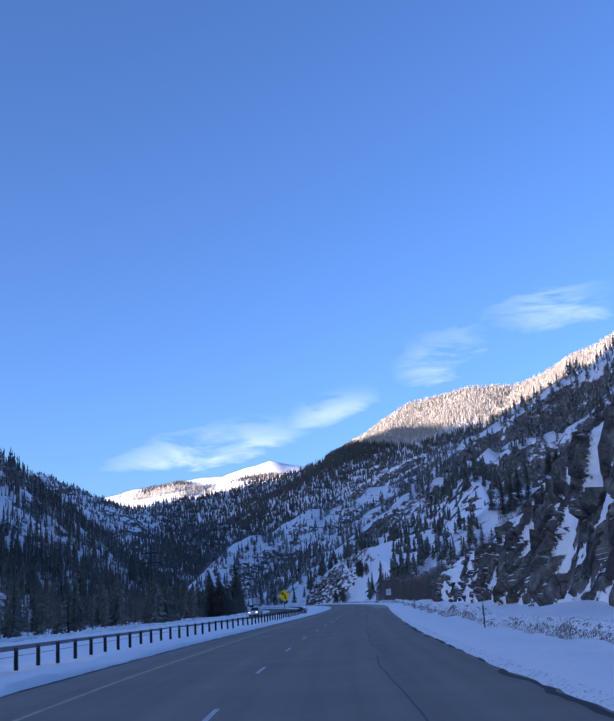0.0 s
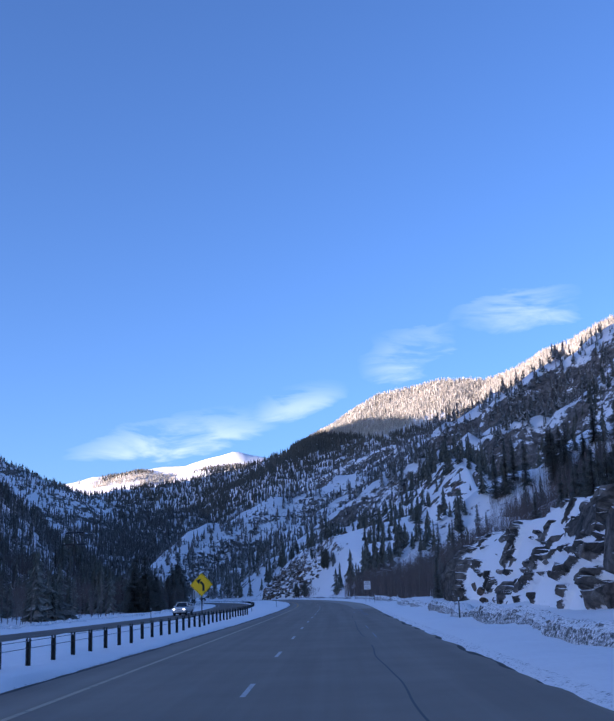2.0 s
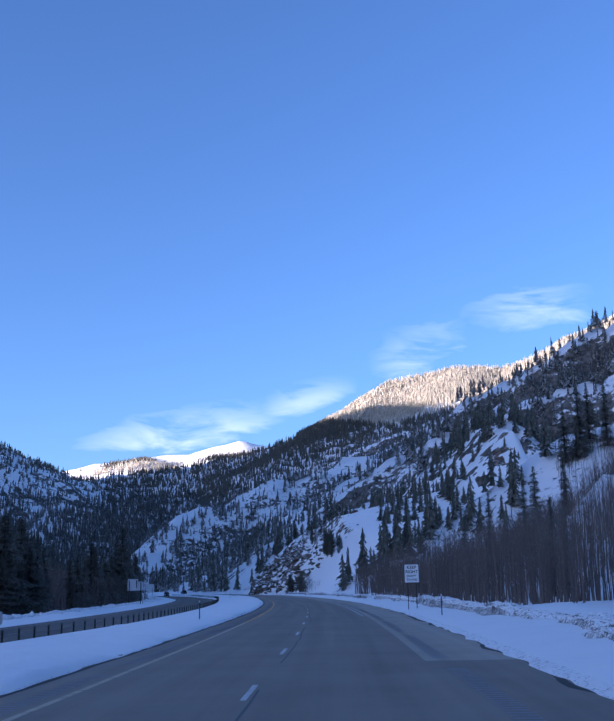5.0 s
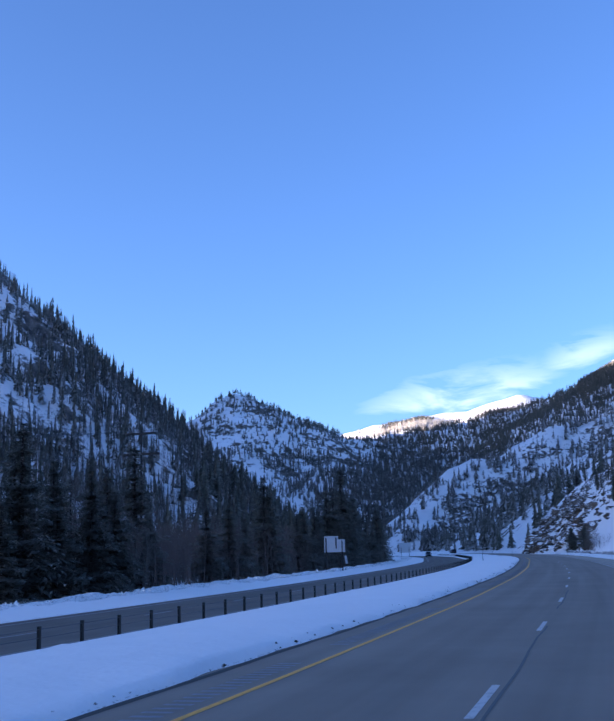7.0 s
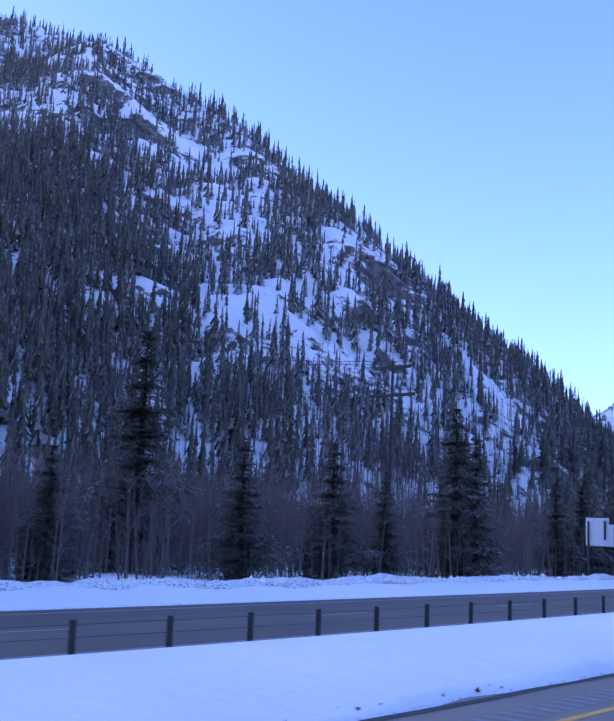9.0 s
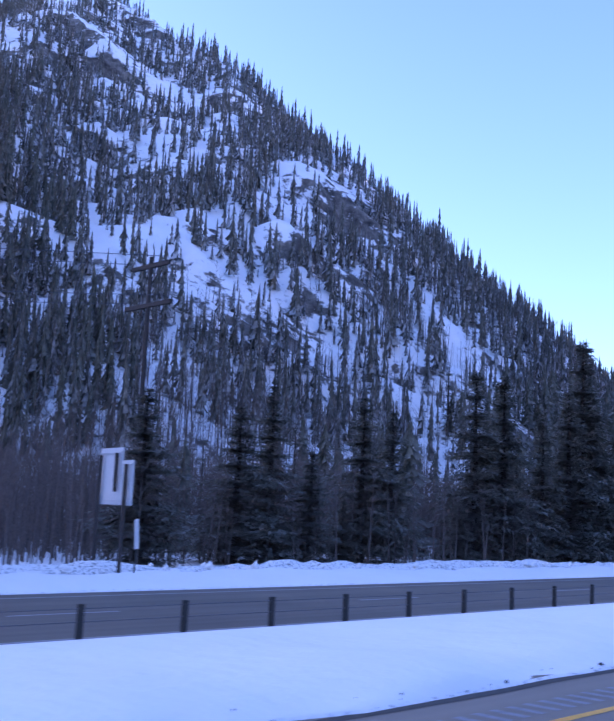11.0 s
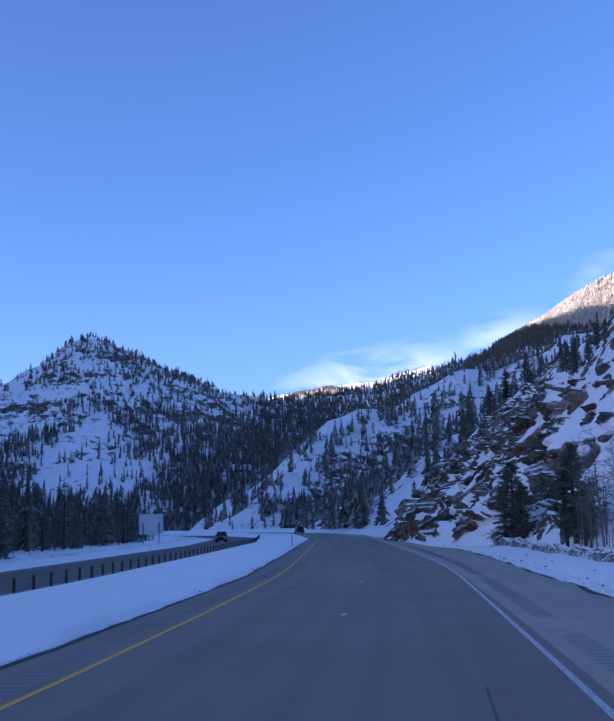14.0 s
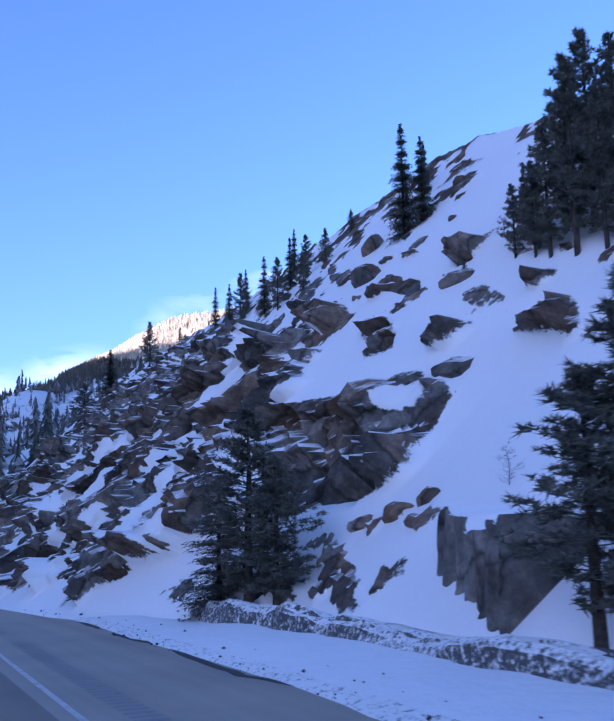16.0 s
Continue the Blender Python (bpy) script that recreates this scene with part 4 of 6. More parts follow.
BLOCK = [(450.6, 8.1), (449.1, 8.8), (447.0, 7.8), (447.4, 6.9)]
FARCRAG = [(486, 0.8), (478, 10), (497, 17.8), (522, 17.5), (532, 8), (516, 0)]
# smaller outcrops: along the road, height, half size
KNOBS = [(473.4, 12.7, 1.1), (469.4, 13.3, 0.7), (453.7, 8.7, 0.8), (446.0, 7.6, 0.7), (463.5, 11.4, 0.8), (466.5, 11.8, 0.7), (452.0, 10.2, 0.5), (461.5, 12.2, 0.5), (449.8, 10.6, 0.4), (457.2, 12.6, 0.5)]
# snow caught on the crag's shelves
SHELVES = [(480.7, 7.6, 2.6), (464.5, 3.4, 1.1), (470, 9.6, 1.2), (459.5, 7.4, 0.7), (474, 5.2, 1.1), (467, 6.4, 0.8), (452.9, 6.5, 0.45)]


def build_near_slope():
    xs = np.concatenate([np.arange(-10, 5, 0.4), np.arange(5, 20, 0.15), np.arange(20, 34, 0.4), np.arange(34, 88, 1.2)])
    ys = np.concatenate([np.arange(398, 438, 0.6), np.arange(438, 476, 0.15), np.arange(476, 541, 0.3)])
    X, Y = np.meshgrid(xs, ys, indexing="ij")
    Z = h_near(X, Y)
    foot = np.interp(Y, _foot[:, 0], _foot[:, 1])
    d = X - foot
    wob = 0.8 * fbm(Y / 3, Z / 2, 0.0, 5, 201)
    main = np.zeros(X.shape)
    for pts in (CRAG, OVERHANG, LEDGE, BLOCK, FARCRAG):
        small = 0.4 if pts in (LEDGE, BLOCK) else 1.0 if pts is CRAG or pts is FARCRAG else 0.45
        main = np.maximum(main, np.clip((region(Y, Z, pts) - (0.25 if small < 0.42 else 0) + wob * small) / 0.35 + 0.5, 0, 1))
    for cy, cz, r in KNOBS:
        main = np.maximum(main, np.clip((r + 0.9 * wob * r - np.hypot(Y - cy, 1.4 * (Z - cz))) / 0.3 + 0.5, 0, 1))
    u, v = (Y + 0.6 * Z), (Z - 0.4 * Y)               # slabs dip along the slope
    # snow lies in the seams between slabs and on the shelves
    seams = fbm(u / 5.0, v / 1.1, 0.0, 5, 221)
    rock = main * (1 - np.clip((seams - np.interp(Y, [452, 462, 480], [0.7, 0.5, 0.38])) * 7, 0, 1))
    for cy, cz, r in SHELVES:
        rock = rock * np.clip((np.hypot((Y - cy) * 0.8, 1.5 * (Z - cz)) - r + 1.2 * wob * min(r, 1.0)) / 0.4, 0, 1)
    ribs = np.clip(7 * (fbm(u / 3.0, v / 0.8, 0.0, 4, 211) - 0.5), 0, 1) * np.clip((Y - 455) / 5, 0, 1) * np.clip(d / 2, 0, 1) * np.clip((27 - d) / 4, 0, 1)
    low = np.clip(8 * (fbm(u / 1.2, v / 0.6, 0.0, 4, 241) - 0.3), 0, 1) * np.clip((Y - 445.5) / 2, 0, 1) * np.clip((457 - Y) / 2, 0, 1) * np.clip((3.3 - Z) / 0.6, 0, 1) * np.clip(d / 0.8, 0, 1)
    brow = np.clip(6 * (fbm(u / 3.0, v / 1.1, 0.0, 4, 231) - 0.22), 0, 1) * np.clip((d - 18) / 3, 0, 1) * np.clip((30 - d) / 3, 0, 1) * np.clip((Y - 464) / 6, 0, 1)
    drift = np.clip(4 * (fbm(u / 9, v / 4, 0.0, 3, 251) - 0.02), 0, 1) * np.clip((Y - 447) / 5, 0, 1) * np.clip((d - 8) / 3, 0, 1) * np.clip((24 - d) / 5, 0, 1)
    drift = drift * np.clip(8 * (fbm(u / 1.6, v / 0.7, 0.0, 4, 261) - 0.3), 0, 1)
    upper = np.clip(7 * (fbm(u / 7, v / 2.2, 0.0, 5, 271) - 0.2), 0, 1) * np.clip((d - 28) / 5, 0, 1)
    rock = np.maximum(np.maximum(np.maximum(rock, low), np.maximum(ribs, brow)), np.maximum(drift, upper))
    big = facets(u / 4.6, v / 2.6, X / 4.0, 205)
    n = 1.7 * big + 0.75 * facets(u / 1.9, v / 1.2, X / 1.8, 215) + 0.3 * facets(u / 0.8, v / 0.55, X / 0.8, 217) + 0.16 * fbm(u / 0.9, v / 0.6, X / 0.9, 3, 216)
    body = np.maximum(main, 0.5 * rock)
    out = body * (0.55 + n * (0.55 + 0.45 * rock)) * (0.35 + 0.65 * main)
    # the foot of the overhang is hollow
    hollow = np.clip(1 - np.hypot((Y - 451.8) / 1.3, (Z - 3.75) / 0.6), 0, 1)
    out = out - 1.3 * hollow * main
    Z = Z + 0.22 * fbm(X / 5, Y / 5, 0.0, 3, 207) * np.clip(d / 4, 0, 1)
    XX = X - 0.95 * out
    YY = Y - 0.25 * out
    Z = Z + 0.25 * out
    edge = np.clip((403 - Y) / 4, 0, 1) + np.clip((Y - 535) / 4, 0, 1) + np.clip((X - 83) / 4, 0, 1)
    Z = Z - 6 * np.clip(edge, 0, 1)
    f = grid_faces(len(xs), len(ys))
    keep = (Z > -1.0).ravel()
    f = f[keep[f].any(1)]
    ob = mesh_object("rock_slope", np.stack([XX, YY, Z], -1).reshape(-1, 3), f, M_SLAB, rock.ravel()[f].mean(1) < 0.6, attr=rock)
    tagged(ob, "snowy slope of brown and grey granite slabs", "rock slope", kind="structure")


def build_cut_face():
    """A sheer face with the half-pipes of the drill left in it."""
    us, vs = np.linspace(0, 1, 70), np.concatenate([np.linspace(0, 1, 30), [1.02, 1.08, 1.2]])
    U, V = np.meshgrid(us, vs, indexing="ij")
    y = 445.3 - 4.6 * U
    top = 2.75 - 0.35 * U + 0.22 * fbm(U * 6, U * 0, 0.0, 4, 281) - 0.8 * np.clip((0.1 - U) / 0.1, 0, 1)
    z = -0.3 + (top + 0.3) * np.minimum(V, 1.0)
    pipes = np.abs(np.sin(U * 7.2 * math.pi)) ** 0.6
    x = 12.5 - 0.5 * U + 0.12 * V - 0.13 * pipes + 0.07 * facets(y / 0.7, z / 0.9, z * 0, 285) + 0.04 * fbm(y / 0.4, z / 1.2, 0.0, 3, 286) + 7.0 * np.clip(V - 1, 0, 1)
    z = z + 0.6 * np.clip(V - 1, 0, 1)
    x, z = x + 1.6 * np.clip((U - 0.9) / 0.1, 0, 1), z
    rock = np.where(V > 1.0, 0.0, 1.0)
    f = grid_faces(len(us), len(vs))
    ob = mesh_object("rock_cut", np.stack([x, y, z], -1).reshape(-1, 3), f, M_SLAB, False, attr=rock)
    tagged(ob, "sheer grey rock face scored by vertical drill grooves", "rock face", kind="structure")


build_near_slope()
build_cut_face()


# trees
def fir_tiers(tiers, boughs, rng):
    """A small spire of a spruce: a thin core and separate drooping boughs, base radius 1, height 1."""
    vs, fs = [(0, 0, 1.0)], []
    for k in range(3):
        vs.append((0.34 * math.cos(2.094 * k), 0.34 * math.sin(2.094 * k), 0.1))
        fs.append((0, 1 + k, 1 + (k + 1) % 3))
    gap = rng.uniform(0.25, 0.6)
    for i in range(tiers):
        t = (i + 0.3 * rng.random()) / tiers
        env = (1 - t) ** rng.uniform(0.75, 1.0) * (1.0 - 0.35 * math.exp(-((t - gap) / 0.1) ** 2)) * rng.uniform(0.7, 1.15)
        a0 = rng.random() * 6.28
        for k in range(boughs):
            if rng.random() < 0.1:
                continue
            a = a0 + 2 * math.pi * (k + 0.3 * rng.random()) / boughs
            r = env * rng.uniform(0.65, 1.25)
            z1 = min(1.0, 0.08 + 0.92 * t + 1.7 / tiers)
            z0 = 0.08 + 0.92 * t - rng.uniform(0.0, 0.04)
            c = len(vs)
            da = 0.62 * 3.14 / boughs
            vs.extend([(0, 0, z1), (r * math.cos(a - da) * 0.9, r * math.sin(a - da) * 0.9, z0), (r * 1.1 * math.cos(a + da), r * 1.1 * math.sin(a + da), z0 + 0.02)])
            fs.append((c, c + 1, c + 2))
    return np.array(vs), np.array(fs)


def forest(name, label, spots, heights, widths, templates, mat, seed):
    rng = np.random.default_rng(seed)
    V, F, n = [], [], 0
    for i in range(len(spots)):
        tv, tf = templates[i % len(templates)]
        a = rng.random() * 6.28
        c, s = math.cos(a), math.sin(a)
        h, w = heights[i], widths[i]
        v = np.empty_like(tv)
        lean = rng.normal(0, 0.02, 2)
        v[:, 0] = (tv[:, 0] * c - tv[:, 1] * s) * w + lean[0] * tv[:, 2] * h + spots[i, 0]
        v[:, 1] = (tv[:, 0] * s + tv[:, 1] * c) * w + lean[1] * tv[:, 2] * h + spots[i, 1]
        v[:, 2] = tv[:, 2] * h + spots[i, 2] - 0.4
        V.append(v)
        F.append(tf + n)
        n += len(tv)
    ob = mesh_object(name, np.concatenate(V), np.concatenate(F), mat, False)
    return tagged(ob, label, "forest", kind="stuff")


_rng = random.Random(7)
TINY_FIRS = [fir_tiers(3, 3, _rng) for _ in range(7)]
FAR_FIRS = [fir_tiers(5, 3, _rng) for _ in range(7)]
NEAR_FIRS = [fir_tiers(14, 6, _rng) for _ in range(10)]
MID_FIRS = [fir_tiers(10, 4, _rng) for _ in range(14)]
WOOD_FIRS = [fir_tiers(20, 8, _rng) for _ in range(10)]


def scatter(n, x0, x1, y0, y1, hfn, mask, seed):
    rng = np.random.default_rng(seed)
    x, y = rng.uniform(x0, x1, n), rng.uniform(y0, y1, n)
    z = hfn(x, y)
    keep = (z > 0.5) & (rng.random(n) < mask(x, y, z))
    return np.stack([x, y, z], -1)[keep]


def grow(name, label, pts, hmin, hmax, slim, templates, mat, seed):
    rng = np.random.default_rng(seed + 1)
    h = hmin + (hmax - hmin) * rng.random(len(pts)) ** 1.4
    forest(name, label, pts, h, h * slim * (0.8 + 0.4 * rng.random(len(pts))), templates, mat, seed)


def clumps(x, y, scale, k, cut, gain=5.0):
    return np.clip(gain * (fbm(x / scale, y / scale, 0.0, 4, k) - cut), 0, 1)


def build_forests():
    def thick_wood(x, y):
        return np.clip((395 - y - 0.35 * (x + 110)) / 12, 0, 1)

    def left_mask(x, y, z):
        add, on = bench(x, y)
        facing = np.clip((np.interp(x, [-430, -420, -330, -240, -200, -175, -154, -150], [545, 535, 522, 522, 532, 542, 556, 800]) + 10 - y) / 4, 0, 1)
        m = facing * np.clip(0.26 + 0.6 * clumps(x, y, 22, 301, -0.25, 5), 0, 0.85) * np.clip(np.maximum((z - 3) / 10, (y - 385) / 25), 0.25, 1)
        m = np.maximum(m, 0.5 * thick_wood(x, y))
        return m * np.clip(1.3 - z / 600, 0, 1) * (1 - 0.96 * np.clip(on * 1.5, 0, 1)) * (1 - 0.93 * field(x, y))

    p = scatter(52000, -430, -40, 330, 720, h_left, left_mask, 21)
    half = np.arange(len(p)) % 5 < 2
    q = scatter(9000, -230, -78, 330, 425, h_left, lambda x, y, z: 0.3 * thick_wood(x, y) * (1 - field(x, y)) * np.clip(0.55 + 0.8 * clumps(x, y, 12, 303, -0.1, 4), 0, 1), 51)
    grow("forest_lower", "thick dark spruce wood low on the mountainside", q, 4, 11, 0.13, NEAR_FIRS, M_NEEDLES, 52)
    grow("forest_left", "dense dark conifer forest on the steep snowy mountainside", p[half], 3.5, 11, 0.115, MID_FIRS, M_FOREST, 22)
    grow("forest_dusted_hazy", "snow-dusted conifers, painted greyer for haze, on the steep mountainside", p[~half], 2.5, 8.5, 0.12, MID_FIRS, M_GREY, 122)
    p = scatter(42000, -200, 560, 300, 1250, h_right, lambda x, y, z: np.clip(np.interp(y, [500, 580, 960], [0.07, 0.24, 0.2]) + 0.8 * clumps(x, y, 30, 311, 0.04, 5) + 0.75 * np.clip((y - 975) / 120, 0, 1) + 0.6 * clumps(x, y, 10, 313, -0.05, 5) * (y > 780) * (y < 985), 0, 1) * (1 - near_hole(x, y)) * (1 - np.clip((580 - y) / 10, 0, 1) * np.clip((80 - x) / 10, 0, 1) * (y > 500)) * np.clip((y - 330) / 60, 0, 1), 23)
    close, near = p[:, 1] < 600, p[:, 1] < 800
    grow("forest_slope", "dark conifers standing among snow and rock", p[close], 5, 13, 0.2, NEAR_FIRS, M_NEEDLES, 24)
    grow("forest_right", "clumps of dark conifers among snow and rock", p[near & ~close], 5, 13, 0.2, MID_FIRS, M_FOREST, 224)
    grow("forest_beyond", "dark conifer forest farther up the valley side", p[~near], 4.5, 11.5, 0.19, FAR_FIRS, M_GREY, 124)
    p = scatter(30000, -450, 680, 1150, 1960, h_right, lambda x, y, z: 0.6 + 0.4 * clumps(x, y, 60, 321, -0.1, 5), 25)
    grow("forest_upper", "far conifer forest high on the mountainside", p, 6, 12, 0.17, TINY_FIRS, M_GREY, 26)
    p = scatter(30000, -600, 40, 900, 1500, h_knob, lambda x, y, z: 0.05 + 0.95 * np.clip(clumps(x, y, 36, 331, 0.1, 4) + 0.9 * (z > np.interp(x, *np.array(KNOB_CREST, float).T[[0, 2]]) - 9) * np.clip((x + 335) / 10, 0, 1) + np.clip((28 - z) / 15, 0, 1) + np.clip((x + 190) / 40, 0, 0.8) + np.clip((z - 138) / 12, 0, 0.6) + 0.75 * np.exp(-(((x + 262) + 0.9 * (z - 128)) / 26) ** 2), 0, 1), 27)
    q = scatter(12000, -280, 20, 900, 1330, h_knob, lambda x, y, z: 0.7 * np.clip((x + 196) / 40, 0, 1), 37)
    grow("forest_saddle", "dense dark forest between the knob hill and the mountainside", q, 6, 12, 0.17, TINY_FIRS, M_GREY, 38)
    rng = np.random.default_rng(39)
    fx, fy = rng.uniform(-340, -70, 9000), rng.uniform(560, 1080, 9000)
    away = np.min((fx[:, None] - _fx[None, ::4]) ** 2 + (fy[:, None] - _fy[None, ::4]) ** 2, 1) ** 0.5
    fz = np.maximum(-0.5, np.maximum(h_knob(fx, fy), np.maximum(h_right(fx, fy), h_left(fx, fy))))
    ok = (away > 40) & (fz < 8)
    grow("forest_valley", "dense dark spruce wood on the valley floor", np.stack([fx, fy, fz], -1)[ok], 7, 13, 0.17, FAR_FIRS, M_GREY, 40)
    low = p[:, 2] < 95
    grow("forest_knob", "conifers massed round the foot of the knob hill", p[low], 6, 12, 0.15, FAR_FIRS, M_GREY, 28)
    grow("forest_knob_top", "small conifers dotting the rounded knob hill", p[~low], 3, 7, 0.26, FAR_FIRS, M_FOREST, 128)
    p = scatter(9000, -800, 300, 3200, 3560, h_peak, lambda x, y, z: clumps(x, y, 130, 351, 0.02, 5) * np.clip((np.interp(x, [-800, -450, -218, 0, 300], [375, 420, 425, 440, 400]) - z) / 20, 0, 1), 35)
    grow("forest_peaks", "far forest on the lower flanks of the white peaks", p, 10, 17, 0.2, TINY_FIRS, M_FROST_LIT, 36)
    p = scatter(5000, -640, -40, 3300, 3530, h_peak, lambda x, y, z: np.clip(2.2 - 2 * np.minimum(((x + 490) / 95) ** 2 + ((y - 3475) / 55) ** 2, ((x + 165) / 105) ** 2 + ((y - 3392) / 26) ** 2), 0, 1), 53)
    grow("forest_shoulder", "far dark woods capping the shoulders of the white peaks", p, 9, 14, 0.2, TINY_FIRS, M_FOREST, 54)
    p = scatter(36000, -700, 800, 1550, 2060, h_ridge, lambda x, y, z: np.clip(0.75 + 0.5 * clumps(x, y, 90, 341, -0.2, 4), 0, 1) * (z > 20), 29)
    q = scatter(14000, 40, 760, 1840, 2060, h_ridge, lambda x, y, z: 1.0 * (z > 200), 33)
    p = np.concatenate([p, q])
    # above the sun's shadow line trees take the copy painted as sunlit
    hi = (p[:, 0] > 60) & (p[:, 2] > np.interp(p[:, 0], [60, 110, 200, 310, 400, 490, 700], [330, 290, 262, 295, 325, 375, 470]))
    grow("forest_ridge", "dense shaded forest on the far ridge", p[~hi], 8, 14, 0.17, TINY_FIRS, M_FOREST, 30)
    grow("forest_frosted_lit", "frosted conifers along the sunlit crest, sunlight painted into their pale colour", p[hi], 8, 14, 0.16, TINY_FIRS, M_FROST_LIT, 32)


build_forests()


def conifer_meshes(seed, height, radius, boughs, open_crown=0.12, droop=0.35, kind="spruce"):
    """Crown and trunk of one big conifer, bough by bough."""
    rng = random.Random(seed)
    vs, fs = [], []

    def bough(z, a, length, dr):
        ca, sa = math.cos(a), math.sin(a)
        steps = 5 if length > 0.7 else 3
        pts = [(q / steps * length, z - dr * length * (q / steps) ** 2 + 0.1 * length * q / steps + rng.uniform(-0.03, 0.03) * length) for q in range(steps + 1)]

        def at(r, off, zz):
            vs.append((r * ca - off * sa, r * sa + off * ca, zz))
            return len(vs) - 1

        # the limb itself, thin, then loose sprays that hang from both of its sides
        w0 = 0.018 + 0.012 * length
        fs.append((at(pts[0][0], -w0, pts[0][1]), at(pts[0][0], w0, pts[0][1]), at(pts[-1][0] * 1.06, 0, pts[-1][1])))
        for q in range(steps):
            (r, zz), (r2, z2) = pts[q], pts[q + 1]
            for sgn in (-1, 1):
                for _ in range(2):
                    if rng.random() < 0.16:
                        continue
                    k = rng.uniform(-0.2, 0.8)
                    br, bz = r + (r2 - r) * k, zz + (z2 - zz) * k
                    w = (0.2 * length * (1 - 0.5 * q / steps) + 0.1) * rng.uniform(0.4, 1.5)
                    n = rng.uniform(0.06, 0.12) + 0.025 * length
                    fs.append((at(br, 0, bz + 0.01), at(br + n, sgn * 0.02, bz - 0.01), at(br + w * rng.uniform(0.3, 0.9), sgn * w, bz - w * rng.uniform(0.05, 0.7))))

    for i in range(boughs):
        t = (i + rng.random()) / boughs
        t = min(1.0, t + 0.02 * math.sin(t * 60 + seed))      # boughs gather in whorls
        z = height * (open_crown + (1 - open_crown) * t)
        if kind == "spruce":
            env = (1 - t) ** 0.85
        else:
            env = min(1.0, 1.5 * (1 - t)) * (0.85 + 0.2 * math.sin(9 * t + seed))
        L = 1.3 * radius * env * rng.choice((0.4, 0.65, 0.85, 0.95, 1.05, 1.2)) * (0.85 + 0.2 * math.sin(3 * t * 6.3 + seed)) * rng.uniform(0.85, 1.15) + 0.12
        bough(z, rng.uniform(0, 6.283), L, droop * rng.uniform(0.4, 1.4) * (1 - 0.8 * t))
    bm = tube_bm([(0, 0, -0.5), (0.03, 0, height * 0.3), (0, 0.03, height * 0.7), (0, 0, height)], [height * 0.014 + 0.05, height * 0.011 + 0.03, height * 0.006 + 0.015, 0.012], 7)
    return np.array(vs), np.array(fs), bm


def pine_meshes(seed, height, radius, branches, open_crown):
    """Crown and trunk of one pine: upturned branches that carry separate tufts of long needles."""
    rng = random.Random(seed)
    vs, fs = [], []

    def blade(p, e, w):
        side = Vector((rng.gauss(0, 1), rng.gauss(0, 1), rng.gauss(0, 1))).cross(e - p)
        side = side.normalized() * w
        c = len(vs)
        vs.extend([tuple(p - side), tuple(p + side), tuple(e)])
        fs.append((c, c + 1, c + 2))

    for i in range(branches):
        t = (i + rng.random()) / branches
        z = height * (open_crown + (0.97 - open_crown) * t)
        env = min(1.0, 0.55 + 1.6 * t) * min(1.0, 1.45 * (1 - t) + 0.1)
        length = radius * env * rng.choice((0.5, 0.8, 1.0, 1.15)) * rng.uniform(0.85, 1.1)
        a = rng.uniform(0, 6.283)
        out = Vector((math.cos(a), math.sin(a), 0))
        rise = rng.uniform(-0.15, 0.25) + 0.5 * t
        p0 = Vector((0, 0, z))
        tip = p0 + out * length + Vector((0, 0, rise * length))
        blade(p0, tip, 0.035)
        across = Vector((-out.y, out.x, 0))
        for k in range(int(5 + 9 * length / radius)):
            q = rng.uniform(0.3, 1.0)
            p = p0.lerp(tip, q) + across * rng.uniform(-0.3, 0.3) * length * (1.15 - q) + Vector((0, 0, rng.uniform(-0.05, 0.18)))
            for _ in range(11):
                way = (out * 0.5 + Vector((rng.gauss(0, 0.7), rng.gauss(0, 0.7), 0.35 + rng.gauss(0, 0.5)))).normalized()
                blade(p, p + way * rng.uniform(0.16, 0.34), 0.032)
    bm = tube_bm([(0, 0, -0.5), (0.05, 0, height * 0.3), (0, 0.06, height * 0.7), (0, 0, height)], [height * 0.015 + 0.05, height * 0.012 + 0.03, height * 0.006 + 0.02, 0.012], 7)
    return np.array(vs), np.array(fs), bm


def conifer(name, seed, height, radius, boughs, label, kind="spruce", open_crown=0.1, droop=0.35):
    if kind == "pine":
        v, f, bm = pine_meshes(seed, height, radius, boughs, open_crown)
    else:
        v, f, bm = conifer_meshes(seed, height, radius, boughs, open_crown, droop, kind)
    e = empty(name, 0, 0, -60)
    mesh_object("crown", v, f, M_NEEDLES, False, e)
    part("trunk", bm, M_BARK, e, "rough grey-brown trunk")
    return tagged(e, label, "conifer", "roadside conifers")


def put(tree, x, y, z, rz, sc, sxy=None):
    sxy = sxy or sc
    ob = copy_thing(tree, Matrix.Translation((x, y, z)) @ Matrix.Rotation(rz, 4, "Z"))
    ob.scale = (sxy, sxy, sc)
    return ob


# spruces that stand out behind the opposite road: x, y, height
LEFT_TREES = [(-24, 267, 6.2), (-25, 271, 11.6), (-24, 274, 6.4), (-26, 277, 9.6), (-24, 279, 9), (-25, 281, 8.4), (-24, 283, 7.4), (-26, 285.7, 9.6), (-24, 288, 3), (-25, 292, 5.8), (-31, 302, 13.5), (-24, 303, 7),
              (-24.5, 311, 7.7), (-24.4, 316, 6.4), (-25, 325, 11.5), (-25, 327.7, 10), (-25.4, 341, 7.7), (-26, 347, 7.6), (-27, 350, 9), (-25.6, 349, 3.2), (-26, 352, 5.9), (-26, 354.5, 3.4)]
